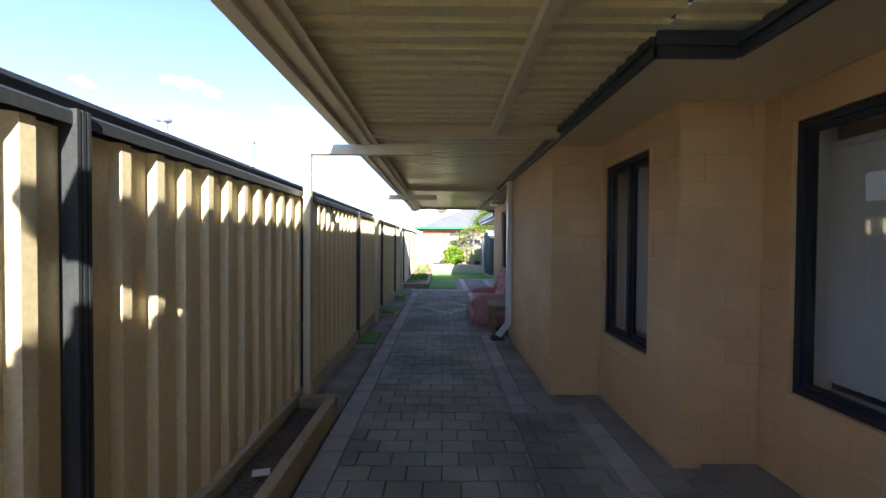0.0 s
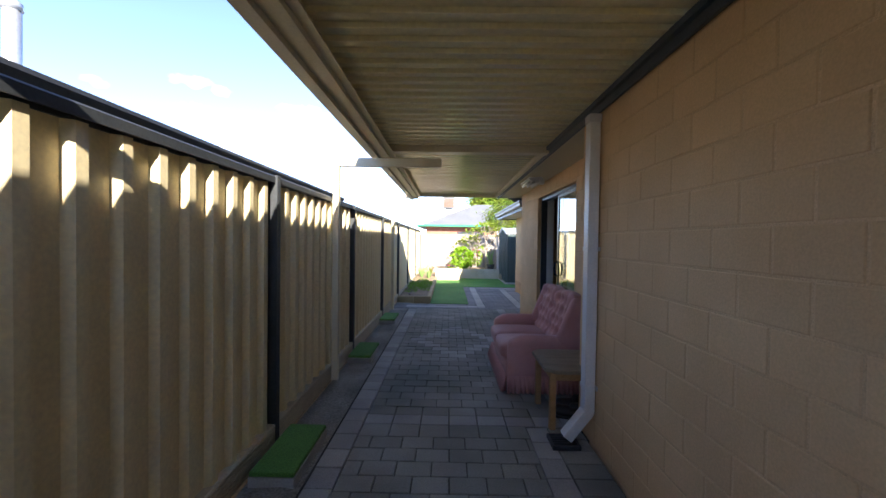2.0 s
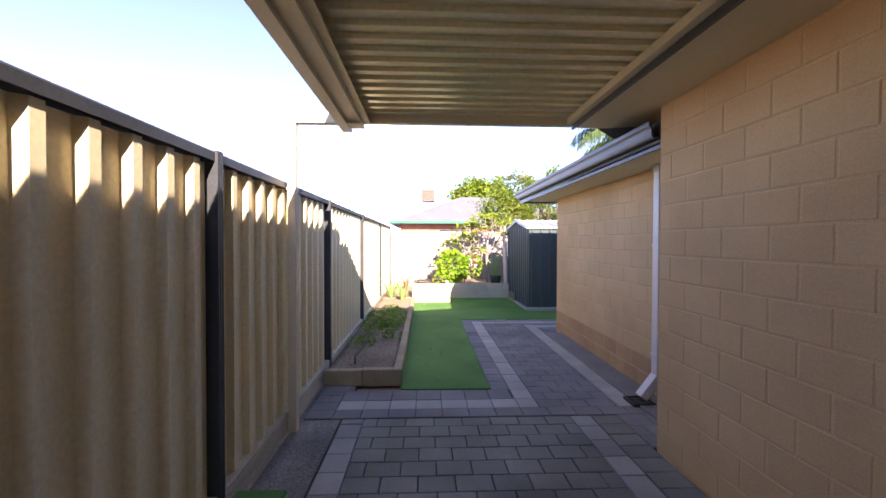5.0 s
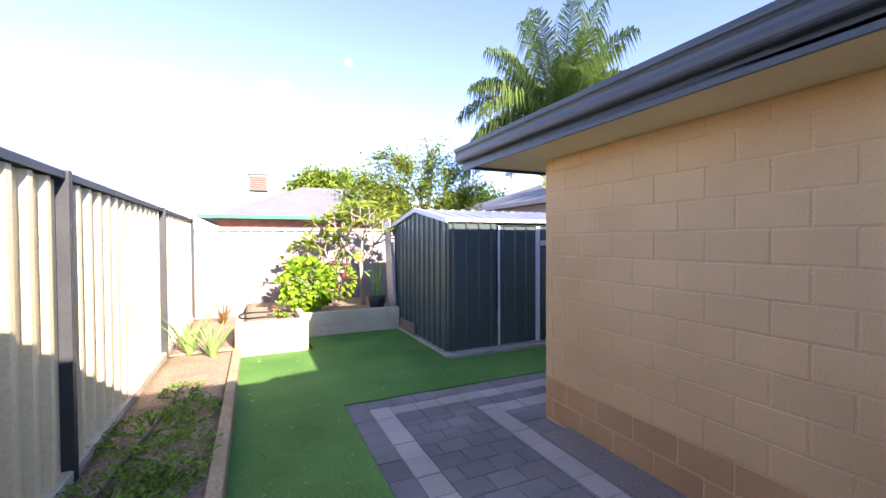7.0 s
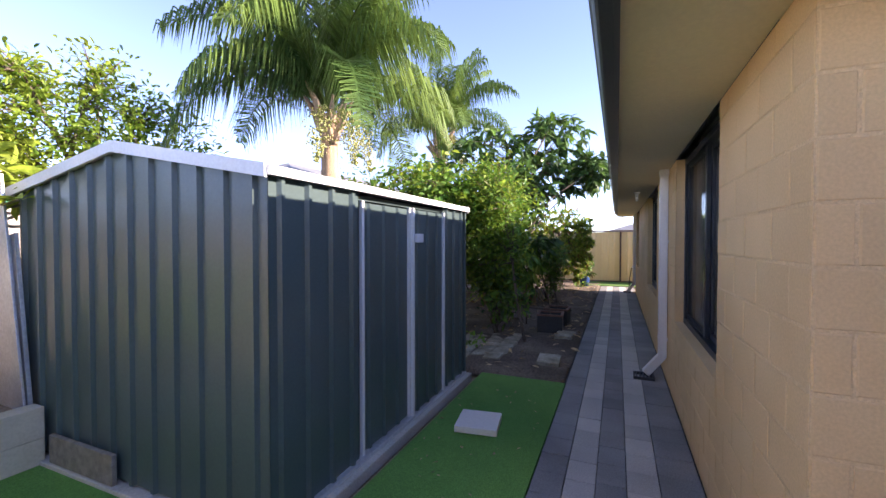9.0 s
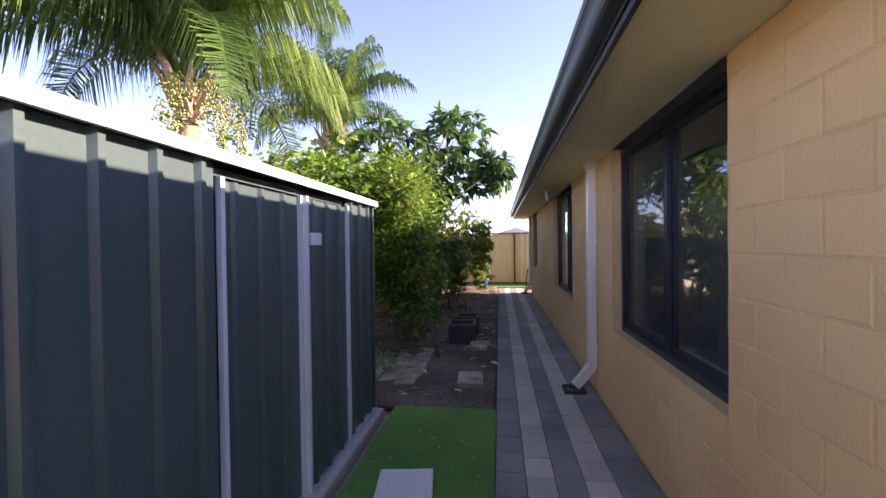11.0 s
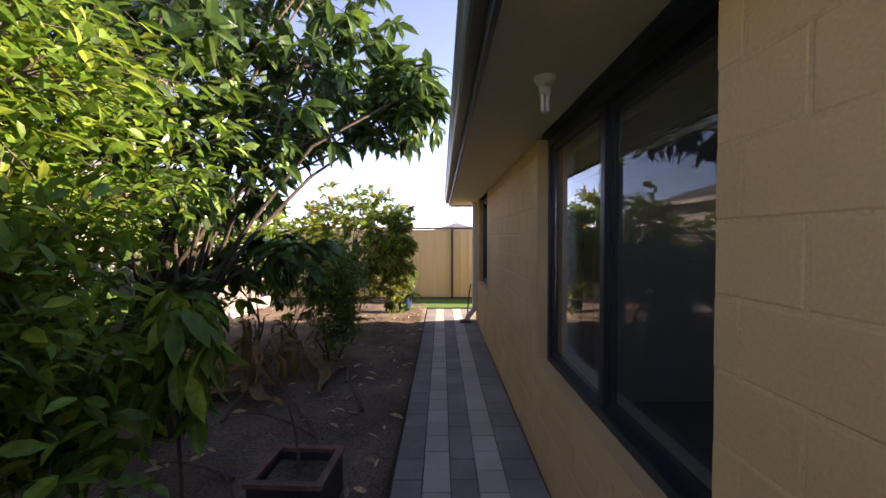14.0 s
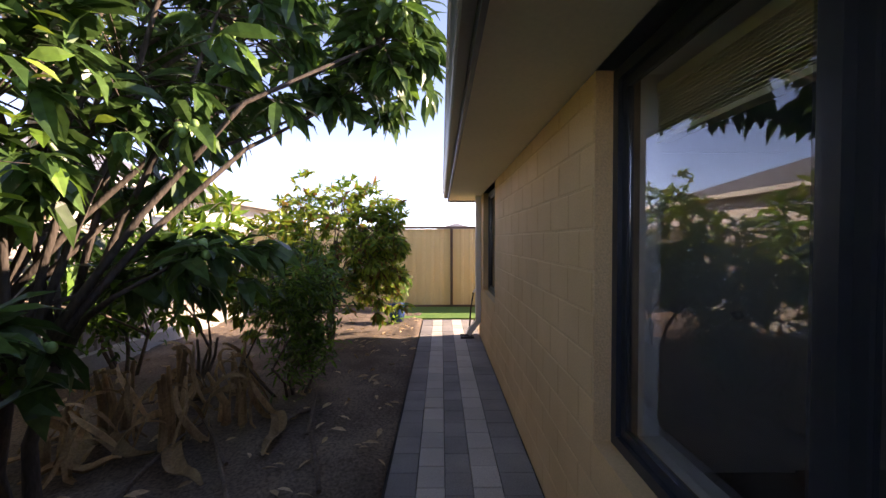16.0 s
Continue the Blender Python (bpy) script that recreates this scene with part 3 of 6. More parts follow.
HOUSE_GUT = [(0.0, 0.0), (0.045, 0.0), (0.056, 0.006), (0.063, 0.018), (0.067, 0.035), (0.066, 0.055), (0.068, 0.072), (0.075, 0.086), (0.083, 0.094), (0.085, 0.105), (0.085, 0.125), (0.075, 0.125), (0.073, 0.104), (0.060, 0.085), (0.055, 0.035), (0.045, 0.012), (0.006, 0.012), (0.006, 0.125), (0.0, 0.125)]


def gutter(name, start, yaw, length, label, fascia=0.16, drop=0.0, g=True):
    """A fascia board with a quad gutter; local x runs along it, local y points outwards."""
    m = pose(*start, 0, 0, yaw)
    t = thing(name, label, "gutter", kind="structure")
    part("fascia", boxes((0, length, -0.02, 0.0, 0, fascia), m=m), GUTTER, t)
    if g:
        part("gutter_channel", prism(bmesh.new(), [(u + 0.002, v + drop) for u, v in HOUSE_GUT], length, m), GUTTER, t)
    return t


gutter("fascia_west", (EV, 2.15, 2.405), 90, 10.13, "dark slate fascia under the patio roof", 0.092, g=False)
gutter("fascia_west", (1.48, 2.15, 2.405), 180, 0.418, "dark slate fascia at the eave step", 0.092, g=False)
gutter("fascia_west", (1.48, -6.0, 2.405), 90, 8.148, "dark slate fascia under the patio roof", 0.092, g=False)
gutter("gutter_side", (1.53, 11.77, 2.145), 90, 4.385, "dark slate quad gutter and fascia", 0.17, 0.065)
gutter("gutter_north", (1.552, 16.07, 2.145), 0, 12.35, "dark slate quad gutter and fascia", 0.17, 0.065)
gutter("gutter_east", (13.9, 16.04, 2.145), -90, 11.0, "dark slate quad gutter and fascia", 0.17, 0.065)

rf = bmesh.new()
ridge_v = [rf.verts.new(v) for v in ((1.49, 12.3, 2.31), (1.49, 16.10, 2.31), (13.96, 16.10, 2.31), (13.96, -6.0, 2.31), (1.05, -6.0, 2.56), (1.05, 12.3, 2.56), (7.5, 9.5, 4.4), (7.5, -6.0, 4.4))]
for f in ((0, 1, 6, 5), (1, 2, 6), (2, 3, 7, 6), (5, 6, 7, 4)):
    rf.faces.new([ridge_v[i] for i in f])
roof = solo("roof", rf, ROOF, "dark slate corrugated house roof", "roof", "structure")
rs = roof.modifiers.new("thickness", "SOLIDIFY")
rs.thickness, rs.offset = 0.04, 1


def downpipe(top, foot, kick, label="white rectangular downpipe with kicked foot"):
    """A rectangular pipe down a wall; kick is the horizontal way of its foot."""
    p = thing("downpipe", label, "downpipe", group="downpipes on the house")
    x, y, zt = top
    kx, ky = kick
    w, d = 0.048, 0.038
    sx, sy = (d, w) if abs(kx) > 0 else (w, d)
    part("pipe", bevelled(x - sx, x + sx, y - sy, y + sy, 0.24, zt, 0.006), WHITE_PIPE, p)
    m = Matrix.Translation((x + kx * 0.075, y + ky * 0.075, 0.155)) @ Matrix.Rotation(radians(-38), 4, Vector((-ky, kx, 0)))
    part("foot", bevelled(-sx, sx, -sy, sy, -0.13, 0.13, 0.006, m=m), WHITE_PIPE, p)
    part("head", bevelled(x - sx - 0.006, x + sx + 0.006, y - sy - 0.006, y + sy + 0.006, zt - 0.06, zt - 0.002, 0.006), WHITE_PIPE, p, "wider outlet collar under the gutter")
    for z in (0.42, 1.42):
        tabs = boxes((x - sx - 0.003, x + sx + 0.003, y - sy - 0.003, y + sy + 0.003, z, z + 0.03))
        for q in (-1, 1):
            if ky:
                box(tabs, x + q * (sx + 0.016) - 0.014, x + q * (sx + 0.016) + 0.014, y - ky * sy - 0.004, y - ky * sy + 0.004, z, z + 0.03)
            else:
                box(tabs, x - kx * sx - 0.004, x - kx * sx + 0.004, y + q * (sy + 0.016) - 0.014, y + q * (sy + 0.016) + 0.014, z, z + 0.03)
        part("strap", tabs, WHITE_PIPE, p)
    g = thing("drain_grate", "black plastic stormwater grate in the paving", "drain", group="stormwater grates")
    gx, gy = x + kx * 0.17, y + ky * 0.17
    part("grate_frame", boxes((gx - 0.1, gx + 0.1, gy - 0.1, gy - 0.085, 0.0, 0.03), (gx - 0.1, gx + 0.1, gy + 0.085, gy + 0.1, 0.0, 0.03), (gx - 0.1, gx - 0.085, gy - 0.085, gy + 0.085, 0.0, 0.03), (gx + 0.085, gx + 0.1, gy - 0.085, gy + 0.085, 0.0, 0.03)), POT, g)
    for k in range(5):
        part("bar", boxes((gx - 0.085, gx + 0.085, gy - 0.075 + k * 0.034, gy - 0.061 + k * 0.034, 0.002, 0.024)), POT, g)
    return p


downpipe((1.04, 6.33, 2.40), None, (-1, 0))
downpipe((1.965, 12.51, 2.172), None, (-1, 0))
downpipe((5.40, 15.615, 2.172), None, (0, 1))
downpipe((13.10, 15.615, 2.172), None, (0, 1))

# ---------------------------------------------------------------- patio roof
patio = thing("patio_roof", "cream steel flat patio roof on cantilever posts", "patio roof", kind="structure")
Y0, Y1, XO, XI = -1.2, 12.30, -0.66, 1.06
ys = [Y0, 3.80, 7.78, Y1]
for a, b in zip(ys, ys[1:]):
    L = b - a - 0.11
    prof = ribs(L, 0.13, 0.026, 0.05, 0.007, 0.02)
    m = Matrix(((0, 0, 1, XO), (1, 0, 0, a + 0.055), (0, 1, 0, 2.515), (0, 0, 0, 1)))
    part("roof_sheet", sheet(bmesh.new(), prof, XI - XO - 0.001, m, 0.004), CREAM_SHEET, patio)
# unseen sheet behind the start, added to keep sun off paving and lower fence
part("roof_sheet", sheet(bmesh.new(), ribs(4.78, 0.13, 0.026, 0.05, 0.007, 0.02), XI - XO - 0.001, Matrix(((0, 0, 1, XO), (1, 0, 0, -6.0), (0, 1, 0, 2.515), (0, 0, 0, 1))), 0.004), CREAM_SHEET, patio)
part("roof_sheet", sheet(bmesh.new(), ribs(8.1, 0.13, 0.026, 0.05, 0.007, 0.02), 0.419, Matrix(((0, 0, 1, 1.06), (1, 0, 0, -6.0), (0, 1, 0, 2.515), (0, 0, 0, 1))), 0.004), CREAM_SHEET, patio)
part("outer_beam", boxes((XO - 0.10, XO - 0.002, -0.46, Y1, 2.395, 2.565)), CREAM_STEEL, patio)
for a, b in ((-0.46, 3.738), (3.862, 7.718), (7.842, Y1 - 0.051)):
    part("beam_lip", boxes((XO - 0.0015, XO + 0.008, a, b, 2.425, 2.55), (XO + 0.008, XO + 0.055, a, b, 2.425, 2.431)), CREAM_STEEL, patio)
og = prism(bmesh.new(), [(u, v + 2.365) for u, v in GUT], Y1 + 0.46, pose(XO - 0.102, -0.46, 0, 0, 0, 90))
part("outer_gutter", og, CREAM_STEEL, patio, "cream quad gutter")
part("end_fascia", boxes((XO, XI, Y1 - 0.05, Y1, 2.43, 2.56)), CREAM_STEEL, patio)
part("end_fascia", boxes((XO, XI, Y0, Y0 + 0.05, 2.43, 2.56)), CREAM_STEEL, patio)
part("rail", boxes((0.435, 0.495, -1.14, 3.745, 2.425, 2.492)), CREAM_STEEL, patio)
for y in ys[1:3]:
    part("cross_beam", boxes((XO, XI, y - 0.06, y + 0.06, 2.425, 2.53)), CREAM_STEEL, patio)
part("inner_channel", boxes((XI - 0.03, XI - 0.002, 3.86, 7.72, 2.455, 2.49)), GUTTER, patio)
part("inner_channel", boxes((XI - 0.03, XI - 0.002, 2.13, 3.735, 2.455, 2.50)), GUTTER, patio)
part("inner_channel", boxes((XI - 0.002, 1.458, 2.118, 2.128, 2.455, 2.50), (1.45, 1.458, -1.14, 2.117, 2.455, 2.50)), GUTTER, patio)
part("inner_channel", boxes((XI - 0.05, XI - 0.002, 7.84, 12.24, 2.44, 2.49)), CREAM_STEEL, patio)
for y, at in ((3.78, 2.34), (7.66, 2.335), (12.10, 2.46)):
    p = thing("patio_post", "cream square steel post with cantilever arm", "post", group="patio posts along the fence")
    part("column", bevelled(-1.215, -1.15, y - 0.0325, y + 0.0325, -0.03, at - 0.09, 0.005), CREAM_STEEL, p)
    part("arm", bevelled(-1.22, -0.08 if at < 2.4 else -0.66, y - 0.035, y + 0.035, at - 0.089, at, 0.005), CREAM_STEEL, p)
    for z in (0.72, 1.86):
        part("strap", boxes((-1.219, -1.146, y - 0.0365, y + 0.0365, z, z + 0.02)), CREAM_STEEL, p)

# ceiling light under the porch eave
cl = thing("batten_light", "white twin tube batten light under the eave", "light fitting")
part("base", bevelled(1.16, 1.36, 9.30, 9.98, 2.39, 2.421, 0.006), LAMP_WHITE, cl)
for dx in (1.19, 1.26, 1.33):
    part("tube", tube(bmesh.new(), [(dx, 9.38, 2.365), (dx, 9.95, 2.365)], 0.019, 10), LAMP_WHITE, cl, smooth=True)
part("bracket", bevelled(1.36, 1.42, 9.45, 9.53, 2.34, 2.421, 0.01), LAMP_WHITE, cl)

# bulb holder by the window
bl = thing("eave_lamp", "white compact fluorescent bulb in a batten holder", "lamp")
bx, by = 7.40, 15.79
part("rose", tube(bmesh.new(), [(bx, by, 2.171), (bx, by, 2.155), (bx, by, 2.13)], [0.045, 0.043, 0.024], 16), LAMP_WHITE, bl, smooth=True)
part("holder", tube(bmesh.new(), [(bx, by, 2.13), (bx, by, 2.095)], [0.024, 0.022], 14), LAMP_WHITE, bl, smooth=True)
for k in range(3):
    a = k * 2.094
    part("bulb_tube", tube(bmesh.new(), [(bx + 0.012 * math.cos(a), by + 0.012 * math.sin(a), 2.098), (bx + 0.012 * math.cos(a), by + 0.012 * math.sin(a), 2.03)], 0.0075, 8), LAMP_WHITE, bl, smooth=True)

# ---------------------------------------------------------------- fences


def fence_run(name, origin, yaw, posts, top, mat, post_mat, label, pitch=0.20, depth=0.035, plinth=True):
    """Steel panels between posts; local x runs along the fence, local -y is the seen side."""
    f = thing(name, label, "fence", kind="structure")
    m = pose(*origin, 0, 0, yaw)
    zb = 0.13 if plinth else 0.03
    for a, b in zip(posts, posts[1:]):
        prof = [(u + a + 0.02, w) for u, w in ribs(b - a - 0.04, pitch, depth, 0.05, 0.022, 0.16)]
        part("panel", sheet(bmesh.new(), prof, top - 0.05 - zb, m @ Matrix.Translation((0, 0.01, zb))), mat, f)
        rail = [(-0.042, 0.0), (-0.042, -0.042), (-0.034, -0.042), (-0.034, -0.01), (-0.028, 0.0), (0.028, 0.0), (0.028, -0.042), (0.036, -0.042), (0.036, 0.008), (-0.036, 0.008)]
        part("top_rail", prism(bmesh.new(), [(u, v + top) for u, v in rail], b - a - 0.004, m @ Matrix.Translation((a + 0.002, 0, 0))), post_mat, f)
        if plinth:
            pl = [(0.02, 0.0)]
            for k in range(6):
                z = k * 0.026
                pl += [(-0.050, z + 0.002), (-0.050, z + 0.019), (-0.041, z + 0.021), (-0.041, z + 0.026)]
            pl += [(0.02, 0.156)]
            part("plinth", prism(bmesh.new(), pl, b - a - 0.05, m @ Matrix.Translation((a + 0.025, 0, -0.012))), PLINTH, f)
        else:
            part("bottom_rail", boxes((a + 0.02, b - 0.02, -0.03, 0.03, 0.0, 0.05), m=m), post_mat, f)
    for a in posts:
        pb = bmesh.new()
        for k in (-1, 0, 1):
            box(pb, a + k * 0.021 - 0.007, a + k * 0.021 + 0.007, -0.056, 0.045, -0.05, top + 0.012, m=m)
        box(pb, a - 0.0255, a + 0.0255, -0.044, 0.04, -0.05, top + 0.004, m=m)
        part("post", pb, post_mat, f)
    return f


fence_run("fence_west", (-1.27, 0, 0), 90, [-6.0, -3.24, -0.86, 1.53, 3.90, 6.27, 8.66, 11.05, 13.50, 15.93, 18.8, 21.36], 1.915, FENCE, FENCE_DARK, "cream ribbed steel fence with charcoal rails")
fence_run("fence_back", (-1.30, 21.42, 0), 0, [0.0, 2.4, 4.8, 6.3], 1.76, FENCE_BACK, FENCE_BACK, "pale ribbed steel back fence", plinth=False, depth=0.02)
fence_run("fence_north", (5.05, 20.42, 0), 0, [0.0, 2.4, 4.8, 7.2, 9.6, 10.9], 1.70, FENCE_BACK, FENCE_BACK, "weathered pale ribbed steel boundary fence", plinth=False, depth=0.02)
fence_run("fence_east", (15.95, 20.4, 0), -90, [0.0, 2.4, 4.45, 6.9, 9.3], 1.79, FENCE_YELLOW, BROWN_STEEL, "yellow cream steel end fence with brown posts", plinth=False, depth=0.014)
# unseen end panel, added and sized to limit the light entering from the south
solo("south_blocking_panel", boxes((-1.3, 2.1, -6.1, -6.02, -0.05, 1.75)), FENCE, "plain cream side gate panel", "fence", "structure")

# ---------------------------------------------------------------- turf, kerbs, beds
solo("turf", boxes((-0.40, 0.497, 12.903, 18.66, -0.04, 0.010), (0.497, 4.86, 16.523, 17.40, -0.04, 0.010), (0.497, 2.02, 17.40, 19.44, -0.04, 0.010)), TURF, "bright green synthetic turf lawn", "lawn", "structure")


def sleeper(x0, x1, y0, y1, z0, z1, mat, label, name="bed_sleeper", cat="garden edging", group="edging of the fence bed", r=0.012):
    return solo(name, bevelled(x0, x1, y0, y1, z0, z1, r), mat, label, cat, group=group)


sleeper(-1.20, -0.81, 13.10, 13.19, -0.03, 0.14, SLEEPER, "weathered cream sleeper at the bed's end")
sleeper(-0.805, -0.40, 13.10, 13.19, -0.03, 0.145, SLEEPER, "weathered cream sleeper at the bed's end")
yy = 13.195
for L in (1.9, 1.85, 1.7):
    sleeper(-0.49, -0.40, yy, yy + L, -0.03, 0.14, SLEEPER, "weathered cream sleeper along the bed")
    yy += L + 0.006
sleeper(-0.95, -0.87, 0.2, 3.55, -0.03, 0.16, SLEEPER, "pale timber edge of the small fence planter", group="small fence planter")
sleeper(-1.18, -0.87, 3.556, 3.63, -0.03, 0.16, SLEEPER, "pale timber end of the small fence planter", group="small fence planter")
soil_patch("small_bed_soil", -1.2, -0.96, 0.2, 3.55, 0.06, 0.04, SOIL, "dark crumbly soil in the small planter", 0.06, 21)

wall_ret = thing("retaining_wall", "cream limestone block retaining wall", "retaining wall", kind="structure")
for k, (u0, u1) in enumerate(((0.45, 0.823), (0.826, 1.223), (1.226, 1.623), (1.626, 2.015))):
    part("block", bevelled(u0, u1, 19.44, 19.56, -0.03, 0.178, 0.004), LIMESTONE, wall_ret)
for k, (u0, u1) in enumerate(((0.45, 0.623), (0.626, 1.023), (1.026, 1.423), (1.426, 1.803), (1.806, 2.015))):
    part("block", bevelled(u0, u1, 19.437, 19.563, 0.181, 0.38, 0.004), LIMESTONE, wall_ret)
pl = thing("corner_planter", "cream rendered low corner planter", "planter", kind="structure")
part("front", bevelled(-0.47, 0.44, 18.66, 18.76, -0.03, 0.45, 0.015), LIMESTONE, pl)
part("side", bevelled(0.34, 0.44, 18.762, 19.60, -0.03, 0.45, 0.015), LIMESTONE, pl)
part("side", bevelled(-0.47, -0.37, 18.762, 19.48, -0.03, 0.45, 0.015), LIMESTONE, pl)

# ---------------------------------------------------------------- shed
shed = thing("garden_shed", "dark slate ribbed steel garden shed with sliding door", "shed")
SX0, SX1, SY0, SY1, SE, SR = 2.055, 4.68, 17.55, 19.80, 1.75, 1.96
solo("shed_slab", bevelled(SX0 - 0.07, SX1 + 0.05, SY0 - 0.08, SY1 + 0.05, -0.05, 0.035, 0.008), CONCRETE, "grey concrete slab under the shed", "slab", "structure")
SRIB = dict(pitch=0.19, depth=0.022, flat=0.022, slope=0.012, start=0.05)


def shed_wall(u0, u1, z1, m, name="wall_panel"):
    prof = [(u + u0, w) for u, w in ribs(u1 - u0, **SRIB)]
    return part(name, sheet(bmesh.new(), prof, z1 - 0.05, m @ Matrix.Translation((0, 0, 0.05)), 0.004), SHED, shed)


fm = pose(SX0, SY0, 0)
shed_wall(0.0, 0.72, SE, fm)
shed_wall(2.06, SX1 - SX0, SE, fm)
shed_wall(0.0, SX1 - SX0, SE, pose(SX1, SY1, 0, 0, 0, 180))
for x, yaw, oy in ((SX0, -90, SY1), (SX1, 90, SY0)):
    bm = bmesh.new()
    D = SY1 - SY0
    prof = ribs(D, **SRIB)
    mm = pose(x, oy, 0, 0, 0, yaw)
    top = [SE + (SR - SE) * (1 - abs(u - D / 2) / (D / 2)) for u, w in prof]
    lo = [bm.verts.new(mm @ Vector((u, w, 0.05))) for u, w in prof]
    hi = [bm.verts.new(mm @ Vector((u, w, t))) for (u, w), t in zip(prof, top)]
    lo2 = [bm.verts.new(mm @ Vector((u, w + 0.004, 0.05))) for u, w in prof]
    hi2 = [bm.verts.new(mm @ Vector((u, w + 0.004, t))) for (u, w), t in zip(prof, top)]
    for i in range(len(prof) - 1):
        bm.faces.new((lo[i], lo[i + 1], hi[i + 1], hi[i]))
        bm.faces.new((lo2[i], hi2[i], hi2[i + 1], lo2[i + 1]))
        bm.faces.new((hi[i], hi[i + 1], hi2[i + 1], hi2[i]))
    part("gable_panel", bm, SHED, shed)
for u0, u1, dy in ((0.76, 1.40, 0.012), (1.42, 2.03, -0.012)):
    d = part("sliding_door", sheet(bmesh.new(), [(u + u0, w) for u, w in ribs(u1 - u0, 0.19, 0.016, 0.022, 0.012, 0.07)], SE - 0.13, fm @ Matrix.Translation((0, dy, 0.07)), 0.004), SHED, shed)
    y = SY0 + dy
    part("edge_trim", boxes((SX0 + u0 - 0.012, SX0 + u0 + 0.012, y - 0.022, y + 0.002, 0.06, SE - 0.05)), SHED_TRIM, d)
    part("edge_trim", boxes((SX0 + u1 - 0.012, SX0 + u1 + 0.012, y - 0.022, y + 0.002, 0.06, SE - 0.05)), SHED_TRIM, d)
part("latch", bevelled(SX0 + 1.44, SX0 + 1.56, SY0 - 0.05, SY0 - 0.03, 1.43, 1.50, 0.004), SHED_TRIM, shed, "small white latch plate")
part("door_track", boxes((SX0 + 0.70, SX1, SY0 + 0.024, SY0 + 0.05, SE - 0.045, SE - 0.015)), SHED, shed)
part("base_track", boxes((SX0 - 0.01, SX1, SY0 - 0.035, SY0 + 0.02, 0.036, 0.062)), GALV, shed)
part("corner_trim", boxes((SX1 - 0.02, SX1 + 0.012, SY0 - 0.025, SY0 + 0.012, 0.05, SE)), SHED, shed)
for s in (0, 1):
    bm = bmesh.new()
    D = (SY1 - SY0) / 2 + 0.06
    ang = math.atan2(SR - SE, D)
    if s == 0:
        mm = Matrix(((1, 0, 0, SX0 - 0.03), (0, 0, 1, SY0 - 0.03), (0, -1, (SR - SE) / D, SE + 0.02), (0, 0, 0, 1)))
    else:
        mm = Matrix(((1, 0, 0, SX0 - 0.03), (0, 0, -1, SY1 + 0.06), (0, -1, (SR - SE) / D, SE + 0.02), (0, 0, 0, 1)))
    sheet(bm, ribs(SX1 - SX0 + 0.08, 0.19, 0.022, 0.03, 0.014, 0.05), D - 0.001, mm, -0.004)
    part("roof_sheet", bm, GALV, shed, "weathered zinc roof sheet")
    part("eave_trim", boxes((SX0 - 0.035, SX1 + 0.055, (SY0 - 0.05) if s == 0 else (SY1 + 0.062), (SY0 - 0.032) if s == 0 else (SY1 + 0.08), SE - 0.002, SE + 0.042)), SHED_TRIM, shed)
for x in (SX0 - 0.05, SX1 + 0.036):
    bm = bmesh.new()
    D = (SY1 - SY0) / 2 + 0.06
    for a, b in (((SY0 - 0.03, SE + 0.02), ((SY0 + SY1) / 2, SR + 0.02)), (((SY0 + SY1) / 2, SR + 0.02), (SY1 + 0.06, SE + 0.02))):
        v = [bm.verts.new((xx, yy2, zz)) for xx in (x, x + 0.018) for (yy2, zz) in ((a[0], a[1] - 0.035), (b[0], b[1] - 0.035), (b[0], b[1] + 0.03), (a[0], a[1] + 0.03))]
        for f in ((0, 1, 2, 3), (7, 6, 5, 4), (0, 4, 5, 1), (1, 5, 6, 2), (2, 6, 7, 3), (3, 7, 4, 0)):
            bm.faces.new([v[i] for i in f])
    part("barge_trim", bm, SHED_TRIM, shed)

solo("leaning_sheet", bevelled(-0.008, 0.008, -0.17, 0.17, 0, 1.58, 0.003, m=pose(1.985, 19.77, 0.30, -7, -0.6, 0)), GALV, "long pale grey metal sheet leaning beside the shed", "sheet")
solo("leaning_sheet", prism(bmesh.new(), [(-0.05, -0.01), (0.05, -0.01), (0.05, 0.012), (0.042, 0.012), (0.042, -0.002), (-0.042, -0.002), (-0.042, 0.012), (-0.05, 0.012)], 1.20, pose(2.005, 19.62, 0.30, -7, 0, 0) @ pose(0, 0, 0, 0, -90, 0)), GALV, "narrow folded grey steel strip leaning on the shed", "sheet")
solo("timber_board", bevelled(2.0, 2.03, 18.70, 19.36, 0.036, 0.215, 0.005), TIMBER_GREY, "weathered timber board at the shed's base", "board")
solo("concrete_slab", bevelled(-0.16, 0.16, -0.16, 0.16, 0.0, 0.05, 0.006, m=pose(3.62, 17.03, 0.012, 0, 0, 8)), WHITE_PIPE, "pale square concrete stepping slab on the turf", "paving slab", group="loose slabs")
for x, y, r in ((5.58, 16.79, 3), (7.0, 16.77, -4)):
    solo("concrete_slab", bevelled(-0.19, 0.19, -0.13, 0.13, -0.02, 0.045, 0.008, m=pose(x, y, 0.0, 0, 0, r)), MOSSY, "mossy pale concrete slab on soil", "paving slab", group="loose slabs")

# ---------------------------------------------------------------- neighbours beyond the fences


